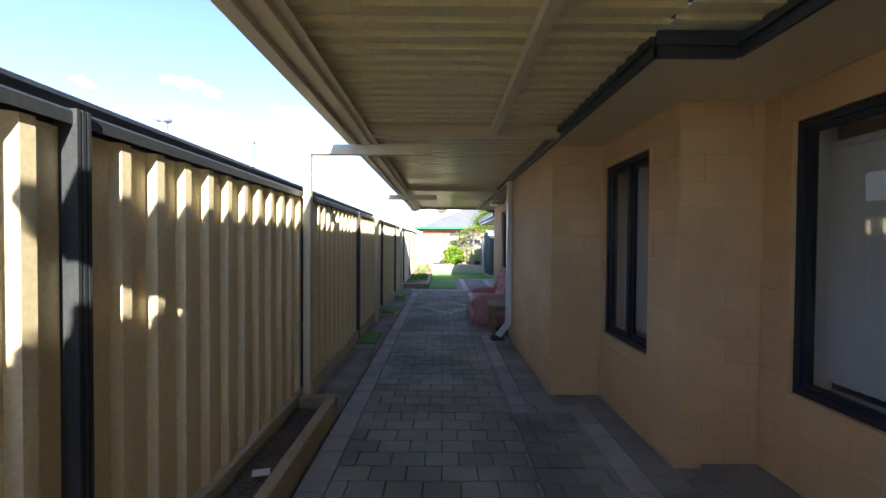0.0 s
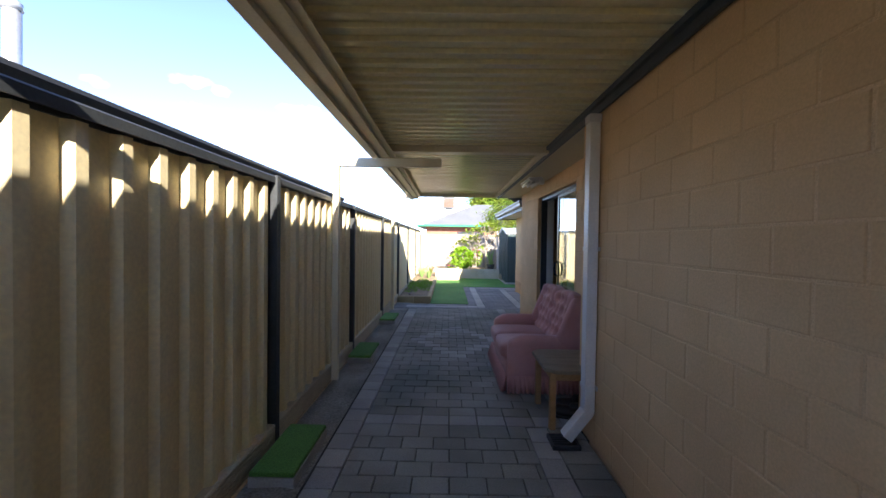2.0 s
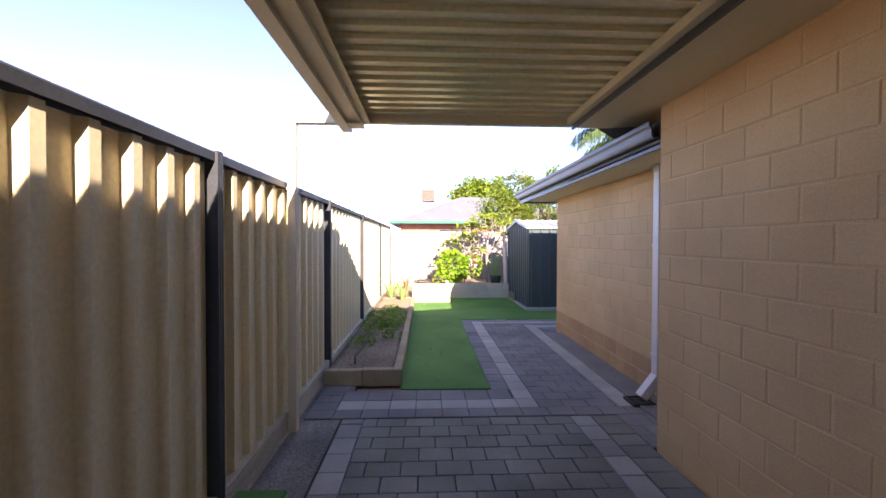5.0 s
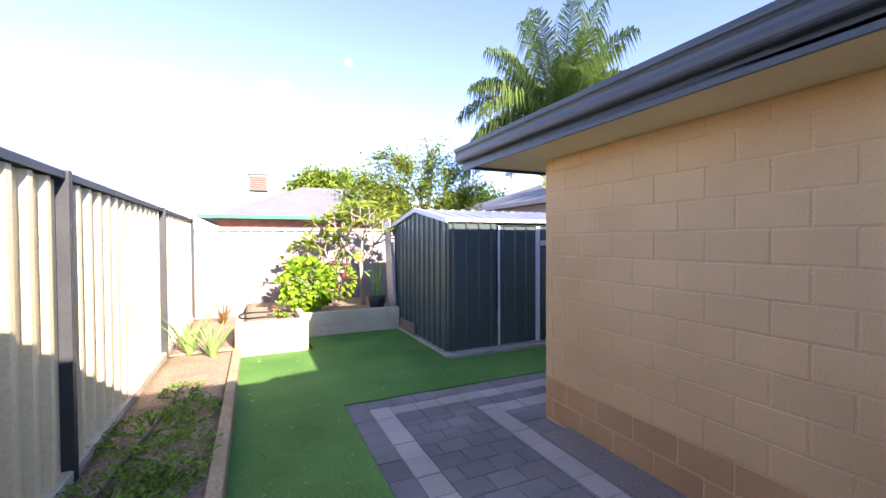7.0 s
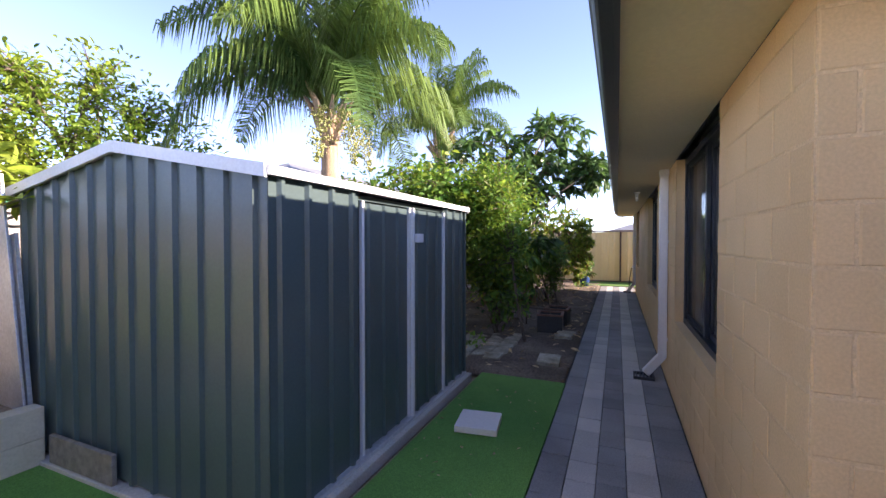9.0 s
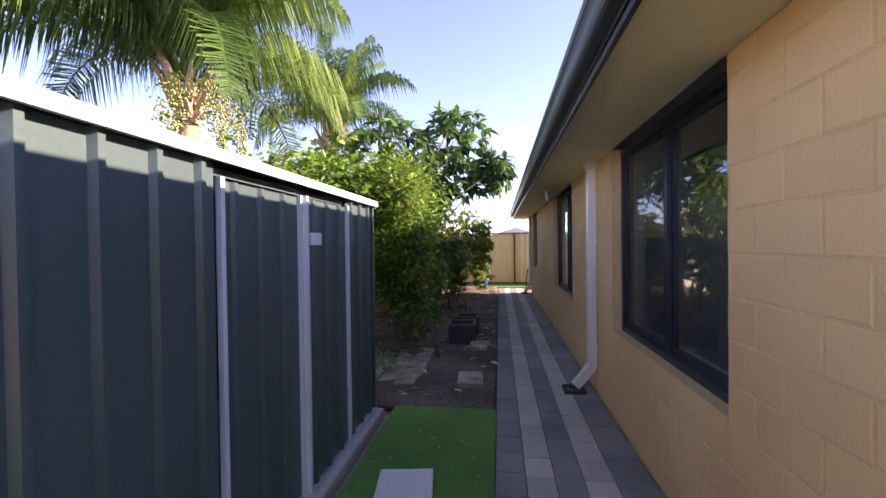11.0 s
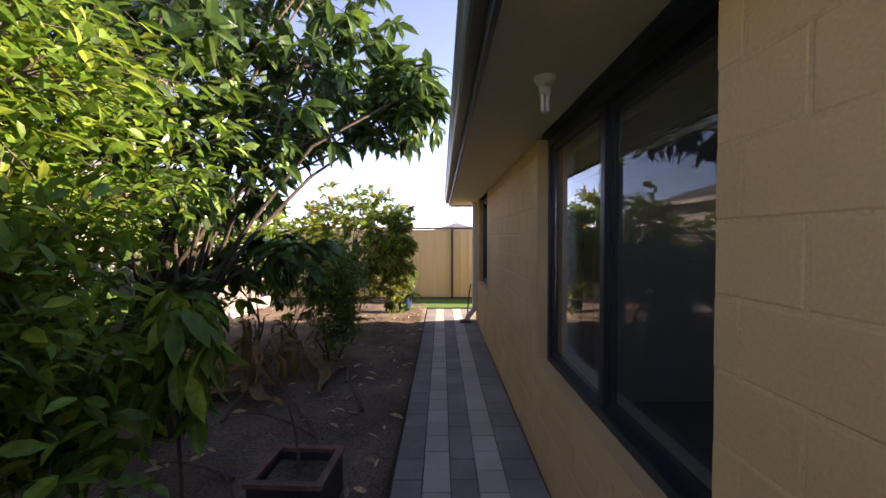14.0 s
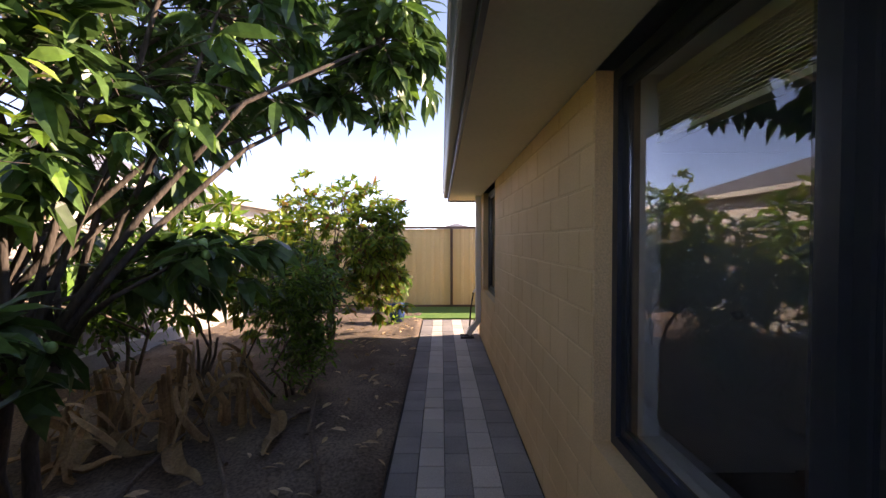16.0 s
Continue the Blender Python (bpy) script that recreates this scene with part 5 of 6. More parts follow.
branch_tree("far_tree", "rounded green tree behind distant roofs", (14.0, 38.0, 0.0), 2.5,
            [((14.0, 38.0, 3.8), (3.2, 2.0, 1.4), 1.0)], 240, 20, 0.35, 0.5, [(LEAF_MID, 0.7), (LEAF_DARK, 0.3)], BARK, 0.2, 79, stems=1, droop=0.1, whorl=False, spread=0.3)

# frangipani in the back bed: forked pale limbs, whorls of broad leaves at the tips
fr = thing("frangipani_tree", "small frangipani with pale forked limbs and leaf whorls", "tree")
fg = np.random.default_rng(83)
trunk = bmesh.new()
tube(trunk, [(1.58, 20.2, 0.28), (1.57, 20.2, 0.6), (1.56, 20.22, 0.85), (1.55, 20.25, 1.12)], [0.046, 0.040, 0.037, 0.036], 10)
part("trunk", trunk, BARK_PALE, fr, smooth=True)
fb = bmesh.new()
FP, FW = [], []


def fork_limb(p, d, L, r, depth):
    q = p + d * L
    tube(fb, [p, p + d * L * 0.5 + Vector((0, 0, -0.02)), q], [r, r * 0.85, r * 0.8], 7)
    if depth == 0:
        for k in range(7):
            w = Vector((fg.normal(), fg.normal(), fg.uniform(-0.3, 0.7))).normalized() + d * 0.35
            FP.append((q + d * fg.uniform(-0.05, 0.02))[:])
            FW.append(w[:])
        return
    for k in range(3 if depth > 1 else 2):
        a = d.orthogonal().normalized()
        a.rotate(Matrix.Rotation(k * 2.1 + fg.uniform(-0.4, 0.4), 3, d))
        nd = (d * 0.75 + a * 0.65 + Vector((0, 0, 0.18))).normalized()
        fork_limb(q, nd, L * fg.uniform(0.65, 0.85), r * 0.72, depth - 1)


for dx, dz in ((-0.75, 0.75), (0.05, 1.0), (0.6, 0.85)):
    fork_limb(Vector((1.55, 20.25, 1.10)), Vector((dx, -0.12, dz)).normalized(), 0.42, 0.027, 3)
fork_limb(Vector((0.95, 20.3, 0.3)), Vector((-0.1, 0, 1)).normalized(), 0.48, 0.027, 3)
part("limb", fb, BARK_PALE, fr, smooth=True)
tagged(leaf_cloud("crown", FP, FW, 0.20, 0.34, LEAF_LIGHT, fr, 84, 0.05, 0.2), kind="stuff")


def mound(name, label, centre, radii, n, size, width, mats, seed, flowers=0, category="plant", droop=0.1):
    """A low plant: stems from one foot and leaves over a lumpy dome."""
    g = np.random.default_rng(seed)
    t = thing(name, label, category)
    c = Vector(centre)
    st = bmesh.new()
    foot = c - Vector((0, 0, radii[2] * 0.95))
    for k in range(12):
        e = Vector(blob_points(g, 1, centre, radii)[0].tolist())
        tube(st, [foot + Vector((g.normal(0, 0.03), g.normal(0, 0.03), -0.03)), foot.lerp(e, 0.5), e], [0.010, 0.008, 0.004], 5)
    tagged(part("stem", st, WEED if category == "weeds" else BARK, t), kind="stuff")
    P = blob_points(g, n, centre, radii, 0.75)
    W = (P - np.asarray(centre)) / np.asarray(radii) + g.normal(0, 0.35, (n, 3))
    pick = g.choice(len(mats), n, p=[m[1] for m in mats])
    for i, (mat, _) in enumerate(mats):
        s = pick == i
        if s.any():
            tagged(leaf_cloud("foliage", P[s], W[s], size, width, mat, t, seed + i, droop), kind="stuff")
    if flowers:
        for k in range(flowers):
            q = blob_points(g, 1, centre, [r * 1.08 for r in radii], 0.97)[0]
            q[2] = max(q[2], centre[2] + radii[2] * 0.25)
            fp = np.tile(q, (9, 1))
            leaf_cloud("flower", fp, g.normal(0, 1, (9, 3)), 0.045, 0.7, FLOWER, t, seed + 20 + k)
    return t


mound("geranium", "bright green geranium bush with pink flowers", (0.58, 19.95, 0.80), (0.40, 0.34, 0.40), 900, 0.10, 0.95, [(LEAF_BRIGHT, 0.8), (LEAF_LIGHT, 0.2)], 91, 2)
mound("flowering_shrub", "low shrub with small red and pink flowers", (1.10, 19.9, 0.82), (0.26, 0.22, 0.30), 260, 0.08, 0.6, [(LEAF_BRIGHT, 0.75), (LEAF_RED, 0.25)], 97, 7)
mound("small_geranium", "small geranium sprig with a pink flower", (0.15, 19.35, 0.50), (0.12, 0.1, 0.10), 60, 0.06, 0.9, [(LEAF_BRIGHT, 1.0)], 101, 1)
for i, (x, y, r, n) in enumerate(((-0.85, 15.2, 0.22, 130), (-0.72, 15.9, 0.25, 160), (-0.95, 16.4, 0.25, 170), (-0.70, 16.7, 0.18, 110), (-1.0, 14.4, 0.15, 60), (-0.62, 14.7, 0.12, 50), (-0.85, 17.2, 0.15, 60), (-0.98, 15.6, 0.2, 90), (-0.72, 15.6, 0.16, 70))):
    mound("weed_patch", "sprawling patch of low green weeds", (x, y, 0.12), (r * 1.15, r * 1.5, 0.05), n * 3, 0.038, 0.65, [(WEED, 1.0)], 110 + i, category="weeds")
for i, (x, y, r, n) in enumerate(((5.9, 17.9, 0.2, 50), (6.4, 18.4, 0.25, 60), (5.4, 18.4, 0.2, 50), (14.2, 17.1, 0.2, 60))):
    mound("weed_patch", "sprawling patch of low green weeds", (x, y, 0.07), (r, r, 0.08), n, 0.07, 0.5, [(WEED, 1.0)], 130 + i, category="weeds")


def rosette(name, label, base, n, length, width, mat, seed, rise=0.9):
    """A succulent: thick tapering blades from one crown, each blade a part."""
    g = np.random.default_rng(seed)
    t = thing(name, label, "plant")
    for k in range(n):
        a = k * 2.399
        o = Vector((math.cos(a), math.sin(a), 0))
        s = Vector((-math.sin(a), math.cos(a), 0))
        L = length * g.uniform(0.7, 1.15)
        p = Vector(base) + o * 0.02 - Vector((0, 0, 0.02))
        d = (o + Vector((0, 0, rise * g.uniform(0.7, 1.9)))).normalized()
        bm = bmesh.new()
        rings = []
        for j in range(6):
            f = j / 5
            w = width * (1 - f) ** 0.7 * (0.75 + 0.5 * math.sin(f * 2.2)) + 0.002
            up = s.cross(d)
            rings.append([bm.verts.new(p + s * w), bm.verts.new(p - up * w * 0.35), bm.verts.new(p - s * w), bm.verts.new(p + up * w * 0.18)])
            p = p + d * L / 5
            d = (d + o * 0.10 - Vector((0, 0, 0.06))).normalized()
        for r0, r1 in zip(rings, rings[1:]):
            for q in range(4):
                bm.faces.new((r0[q], r0[(q + 1) % 4], r1[(q + 1) % 4], r1[q]))
        part("blade", bm, mat, t)
    return t


rosette("aloe", "spiky grey green aloe clump in the bed", (-0.98, 18.75, 0.1), 18, 0.62, 0.021, LEAF_ALOE, 141, 2.3)
rosette("aloe", "spiky grey green aloe clump in the bed", (-0.70, 18.50, 0.1), 16, 0.50, 0.020, LEAF_ALOE, 143, 2.0)
rosette("bromeliad", "small reddish spiky plant by the fence", (-0.72, 20.7, 0.10), 14, 0.46, 0.013, LEAF_RED, 147, 3.4)

# cactus in a pot on the raised bed
pot = thing("potted_cactus", "dark pot with upright green cactus stems", "potted plant")
part("pot", tube(bmesh.new(), [(1.72, 19.78, 0.34), (1.72, 19.78, 0.5), (1.72, 19.78, 0.56)], [0.12, 0.15, 0.16], 18), POT, pot, smooth=True)
cg = np.random.default_rng(149)
for k in range(13):
    x, y = 1.72 + cg.uniform(-0.08, 0.08), 19.78 + cg.uniform(-0.08, 0.08)
    h = cg.uniform(0.15, 0.6)
    part("cactus_stem", tube(bmesh.new(), [(x, y, 0.54), (x + cg.normal(0, 0.02), y, 0.54 + h * 0.5), (x + cg.normal(0, 0.07), y + cg.normal(0, 0.03), 0.54 + h), (x + 0.01, y, 0.56 + h)], [0.014, 0.019, 0.016, 0.006], 7), LEAF_ALOE, pot)

# planter boxes, blue pot, sticks and litter in the side garden
for x, y, r in ((7.32, 17.03, 4), (7.92, 17.0, -3)):
    b = thing("planter_box", "dark square planter box with worn reddish rim", "planter", group="planter boxes by the path")
    m = pose(x, y, 0.0, 0, 0, r)
    s, hgt, w = 0.19, 0.26, 0.022
    part("box_side", boxes((-s, s, -s, -s + w, 0, hgt), (-s, s, s - w, s, 0, hgt), (-s, -s + w, -s + w, s - w, 0, hgt), (s - w, s, -s + w, s - w, 0, hgt), m=m), POT, b)
    part("rim", boxes((-s - 0.012, s + 0.012, -s - 0.012, -s + w + 0.006, hgt, hgt + 0.025), (-s - 0.012, s + 0.012, s - w - 0.006, s + 0.012, hgt, hgt + 0.025), (-s - 0.012, -s + w + 0.006, -s + w + 0.006, s - w - 0.006, hgt, hgt + 0.025), (s - w - 0.006, s + 0.012, -s + w + 0.006, s - w - 0.006, hgt, hgt + 0.025), m=m), POT_RUST, b, "worn reddish rim")
    part("soil", boxes((-s + w, s - w, -s + w, s - w, 0.01, hgt - 0.05), m=m), SOIL, b)
    part("stick", tube(bmesh.new(), [m @ Vector((0.02, 0.0, 0.2)), m @ Vector((0.05, 0.03, 0.42)), m @ Vector((0.02, 0.06, 0.6))], [0.01, 0.008, 0.004], 6), BARK, b)
bp = thing("blue_pot", "blue glazed pot with a leggy shrub", "potted plant")
part("pot", tube(bmesh.new(), [(14.35, 17.0, 0.0), (14.35, 17.0, 0.14), (14.35, 17.0, 0.30), (14.35, 17.0, 0.33)], [0.11, 0.15, 0.16, 0.17], 18), POT_BLUE, bp, smooth=True)
gg = np.random.default_rng(151)
P = blob_points(gg, 260, (14.35, 17.0, 0.72), (0.26, 0.26, 0.38), 0.3)
tagged(leaf_cloud("foliage", P, gg.normal(0, 1, (260, 3)), 0.10, 0.35, LEAF_MID, bp, 152, 0.2), kind="stuff")
part("stem", tube(bmesh.new(), [(14.35, 17.0, 0.28), (14.36, 17.0, 0.6), (14.33, 17.02, 0.95)], [0.014, 0.011, 0.006], 6), BARK, bp)

lg = np.random.default_rng(157)
for k, (x, y, a, L) in enumerate(((9.5, 17.6, 40, 1.3), (9.9, 17.2, 10, 1.0), (8.7, 17.1, 60, 0.9), (10.6, 18.4, 120, 0.8), (7.9, 17.6, 150, 0.7), (8.5, 17.0, 33, 1.9), (9.2, 16.9, 20, 0.8), (10.4, 17.3, 165, 0.7), (8.2, 17.5, 75, 0.6), (9.0, 18.0, 5, 1.1))):
    d = Vector((math.cos(radians(a)), math.sin(radians(a)), 0))
    p = Vector((x, y, 0.03))
    solo("fallen_branch", tube(bmesh.new(), [p, p + d * L * 0.35 + Vector((0, 0, 0.05)), p + d * L * 0.7 + Vector((0.05, 0.03, 0.03)), p + d * L + Vector((0, 0, 0.01))], [0.016, 0.014, 0.010, 0.006], 6), BARK, "dry grey branch lying on the soil", "branch", group="fallen branches")
n = 520
lx, ly = lg.uniform(5.0, 14.5, n), 16.6 + 3.6 * lg.uniform(0, 1, n) ** 1.2
W = lg.normal(0, 1, (n, 3))
W[:, 2] *= 0.15
ll = leaf_cloud("leaf_litter", np.stack([lx, ly, np.full(n, 0.045)], 1), W, 0.11, 0.35, DRY_LEAF, None, 158)
tagged(ll, "scattered dry brown leaves on the soil", "leaf litter", kind="stuff")
n = 150
tx = np.concatenate([lg.uniform(-0.35, 0.45, n // 2), lg.uniform(0.5, 4.5, n // 2)])
ty = np.concatenate([lg.uniform(13.2, 18.5, n // 2), lg.uniform(16.6, 17.4, n // 2)])
W = lg.normal(0, 1, (n, 3))
W[:, 2] *= 0.1
tl_ = leaf_cloud("leaf_litter", np.stack([tx, ty, np.full(n, 0.018)], 1), W, 0.035, 0.35, DRY_LEAF, None, 159)
tagged(tl_, "small dry leaf scraps scattered on the turf", "leaf litter", kind="stuff")
for k, (x, y, h) in enumerate(((9.75, 18.15, 0.55), (10.2, 17.85, 0.4), (10.45, 18.5, 0.65), (10.0, 18.75, 0.6), (10.8, 18.2, 0.5), (9.5, 18.7, 0.45))):
    bt = thing("dead_banana_clump", "withered tan banana stems and curled dry leaves", "plant", group="withered clumps in the garden")
    for j in range(4):
        ox, oy = lg.normal(0, 0.06, 2)
        part("stem", tube(bmesh.new(), [(x + ox, y + oy, -0.02), (x + ox * 1.3 + 0.02, y + oy, h * 0.4), (x + ox * 1.8, y + oy * 1.8, h * lg.uniform(0.7, 1.1))], [0.04, 0.032, 0.012], 8), DRY_STRAW, bt)
    for j in range(8):
        a = lg.uniform(0, 6.283)
        o = Vector((math.cos(a), math.sin(a), 0))
        sd_ = Vector((-math.sin(a), math.cos(a), 0))
        L, z = lg.uniform(0.3, 0.6), lg.uniform(0.2, h)
        w = lg.uniform(0.008, 0.035)
        verts, faces = [], []
        for q in range(9):
            f = q / 8
            p = Vector((x, y, 0)) + o * (0.03 + L * 0.6 * f ** 1.2) + sd_ * 0.09 * math.sin(f * 5 + a * 3)
            zz = max(0.02 + 0.01 * j % 0.03, z + 0.10 * math.sin(f * 3.1) - (z + 0.03) * f ** 1.4)
            ww = w * (0.4 + 1.2 * math.sin(math.pi * min(0.95, 0.1 + 0.85 * f)))
            tw = sd_ * math.cos(f * 2.5 + a) + Vector((0, 0, math.sin(f * 2.5 + a) * 0.7))
            verts += [tuple(p + Vector((0, 0, zz)) + tw * ww), tuple(p + Vector((0, 0, zz + ww * 0.6))), tuple(p + Vector((0, 0, zz)) - tw * ww)]
        for q in range(8):
            i = q * 3
            faces += [(i, i + 1, i + 4, i + 3), (i + 1, i + 2, i + 5, i + 4)]
        raw("dry_leaf", verts, faces, DRY_STRAW, bt)

# long withered leaves curled on the soil
wg = np.random.default_rng(163)
for k in range(9):
    x, y, a, L = 9.7 + wg.uniform(-0.5, 0.8), 17.9 + wg.uniform(-0.3, 1.1), wg.uniform(0, 6.283), wg.uniform(0.45, 0.85)
    o, sd_ = Vector((math.cos(a), math.sin(a), 0)), Vector((-math.sin(a), math.cos(a), 0))
    verts, faces = [], []
    for q in range(11):
        f = q / 10
        w = 0.055 * math.sin(math.pi * min(0.97, 0.06 + 0.9 * f)) + 0.004
        p = Vector((x, y, 0.05)) + o * L * f + sd_ * 0.07 * math.sin(f * 4 + k) + Vector((0, 0, 0.05 * math.sin(f * 5.5 + k) ** 2))
        verts += [tuple(p + sd_ * w + Vector((0, 0, w * 0.7))), tuple(p), tuple(p - sd_ * w + Vector((0, 0, w * 0.5)))]
    for q in range(10):
        i = q * 3
        faces += [(i, i + 1, i + 4, i + 3), (i + 1, i + 2, i + 5, i + 4)]
    lf = tagged(raw("fallen_leaf", verts, faces, DRY_STRAW), "long withered tan leaf curled on the soil", "dry leaf", "withered leaves on the ground")
    th_ = lf.modifiers.new("thickness", "SOLIDIFY")
    th_.thickness = 0.003

# hoses
hz = [(-0.92, 13.35, 0.14), (-0.98, 13.7, 0.12), (-0.95, 14.2, 0.115), (-1.0, 14.9, 0.115), (-1.03, 15.5, 0.115), (-0.96, 16.1, 0.12), (-0.9, 16.7, 0.125), (-0.86, 17.5, 0.12)]
solo("garden_hose", tube(bmesh.new(), hz, 0.010, 8), HOSE, "thin black irrigation hose on the bed", "hose", smooth=True)
hb = [(-0.40 + 0.36 * math.cos(a) + 0.33, 19.1 + 0.28 * math.sin(a), 0.47 + 0.01 * math.sin(3 * a)) for a in np.linspace(0.4, 5.2, 22)]
solo("garden_hose", tube(bmesh.new(), hb, 0.012, 8), HOSE, "black hose looped over the corner planter", "hose", smooth=True)
tp = thing("tap_hose", "black hose hanging from a wall tap", "hose")
part("tap", tube(bmesh.new(), [(13.2, 15.56, 0.72), (13.2, 15.66, 0.72), (13.2, 15.68, 0.68)], 0.014, 8), GALV, tp)
part("hose", tube(bmesh.new(), [(13.2, 15.68, 0.68), (13.22, 15.72, 0.4), (13.18, 15.74, 0.15), (13.1, 15.78, 0.03)], 0.013, 8), HOSE, tp)

# ---------------------------------------------------------------- sofa, table, shoes, mat


def cushion(x0, x1, y0, y1, z0, z1, r, m=None, bulge=0.02, tufts=(), axis=0):
    """A soft block: bevelled, subdivided and swollen, with dimples at the given (y, z) tufts on its -x side."""
    bm = boxes((x0, x1, y0, y1, z0, z1))
    bmesh.ops.subdivide_edges(bm, edges=bm.edges[:], cuts=34 if tufts else 11, use_grid_fill=True)
    c = Vector(((x0 + x1) / 2, (y0 + y1) / 2, (z0 + z1) / 2))
    hs = Vector(((x1 - x0) / 2, (y1 - y0) / 2, (z1 - z0) / 2))
    for v in bm.verts:
        p = v.co - c
        e = [max(0.0, abs(p[i]) - (hs[i] - r)) for i in range(3)]
        L = math.sqrt(sum(q * q for q in e))
        if L > r:
            for i in range(3):
                p[i] = math.copysign(min(abs(p[i]), hs[i] - r) + e[i] * r / L, p[i])
        f = [1 - min(1, abs(p[i]) / hs[i]) ** 2 for i in range(3)]
        p += Vector((math.copysign(bulge * f[1] * f[2], p.x), math.copysign(bulge * f[0] * f[2], p.y), math.copysign(bulge * f[0] * f[1], p.z)))
        if p.x < -hs.x * 0.5:
            for ty, tz in tufts:
                d2 = (c.y + p.y - ty) ** 2 + (c.z + p.z - tz) ** 2
                p.x += 0.055 * math.exp(-d2 / 0.0010) + 0.042 * math.exp(-d2 / 0.0045)
        v.co = c + p
    if m:
        bmesh.ops.transform(bm, matrix=m, verts=bm.verts[:])
    return bm


sofa = thing("sofa", "pink velour two-seat sofa with buttoned back and frilled skirt", "sofa")
S0, S1 = 7.32, 8.66
part("base", cushion(0.60, 1.38, S0 + 0.02, S1 - 0.02, 0.06, 0.30, 0.03, bulge=0.0), PINK, sofa, smooth=True)
for y0, y1 in ((S0 + 0.17, (S0 + S1) / 2 - 0.004), ((S0 + S1) / 2 + 0.004, S1 - 0.17)):
    part("seat_cushion", cushion(0.56, 1.20, y0, y1, 0.29, 0.44, 0.045, bulge=0.02), PINK, sofa, smooth=True)
    out0, out1 = (y0 - 0.10, y1) if y0 < 7.8 else (y0, y1 + 0.10)
    mid_y, half_y = (out0 + out1) / 2, (out1 - out0) / 2
    tu = [(out0 + (out1 - out0) * (k + (1.0 if r % 2 else 0.5)) / 4, 0.53 + r * 0.115) for r in range(4) for k in range(4 if r % 2 == 0 else 3)]
    back = cushion(1.10, 1.30, out0, out1, 0.40, 0.96, 0.055, None, 0.022, tu)
    seam = 1 if y0 < 7.8 else -1
    for bv in back.verts:
        u = max(-0.35, seam * (bv.co.y - mid_y) / half_y)
        rise = max(0.0, (bv.co.z - 0.45) / 0.55)
        bv.co.z -= 0.045 * u * u * rise
        bv.co.x -= 0.012 * math.cos((bv.co.y - mid_y) / half_y * 9.0) * rise * (1 if bv.co.x < 1.2 else 0)
    mback = Matrix.Translation((1.2, 0, 0.42)) @ Matrix.Rotation(radians(13), 4, "Y") @ Matrix.Translation((-1.2, 0, -0.42))
    bmesh.ops.transform(back, matrix=mback, verts=back.verts[:])
    part("backrest", back, PINK, sofa, "deep buttoned pink backrest", smooth=True)
    for ty, tz in tu:
        bp_ = bmesh.new()
        bmesh.ops.create_uvsphere(bp_, u_segments=8, v_segments=5, radius=0.012, matrix=mback @ Matrix.Translation((1.155, ty, tz)) @ Matrix.Diagonal((0.5, 1, 1, 1)))
        part("button", bp_, PINK, sofa, smooth=True)
for y0, y1 in ((S0, S0 + 0.15), (S1 - 0.15, S1)):
    arm = cushion(0.61, 1.28, y0 + 0.01, y1 - 0.01, 0.10, 0.55, 0.045, bulge=0.006)
    for av in arm.verts:
        av.co.z -= max(0.0, av.co.z - 0.30) * max(0.0, 0.74 - av.co.x) * 1.6
    part("armrest", arm, PINK, sofa, smooth=True)
    wing = cushion(1.05, 1.33, y0 + 0.01, y1 - 0.06, 0.40, 0.93, 0.03, None, 0.006)
    for wv in wing.verts:
        rise = max(0.0, (wv.co.z - 0.45) / 0.5)
        wv.co.x += 0.07 * rise * max(0.0, (1.33 - wv.co.x) / 0.28)
    bmesh.ops.transform(wing, matrix=mback, verts=wing.verts[:])
    part("wing", wing, PINK, sofa, "padded pink back wing", smooth=True)
sk = bmesh.new()


def frill(bm, p0, p1, out, n):
    p0, p1, out = Vector(p0), Vector(p1), Vector(out)
    rows = []
    for z in (0.17, 0.10, 0.012):
        r = []
        for k in range(n + 1):
            f = k / n
            amp = 0.004 + (0.17 - z) * 0.16
            q = p0.lerp(p1, f) + out * (amp * (1 + math.sin(k * 1.57)) + 0.004)
            r.append(bm.verts.new((q.x, q.y, z)))
        rows.append(r)
    for a, b in zip(rows, rows[1:]):
        for k in range(n):
            bm.faces.new((a[k], a[k + 1], b[k + 1], b[k]))


frill(sk, (0.595, S0, 0), (0.595, S1, 0), (-1, 0, 0), 112)
frill(sk, (0.595, S0, 0), (1.35, S0, 0), (0, -1, 0), 64)
frill(sk, (0.595, S1, 0), (1.35, S1, 0), (0, 1, 0), 64)
sko = part("skirt", sk, PINK, sofa, "gathered pink skirt frill", smooth=True)
so = sko.modifiers.new("thickness", "SOLIDIFY")
so.thickness = 0.003
for x in (0.68, 1.30):
    for y in (S0 + 0.08, S1 - 0.08):
        part("foot", tube(bmesh.new(), [(x, y, 0.0), (x, y, 0.07)], [0.02, 0.03], 10), WOOD, sofa)

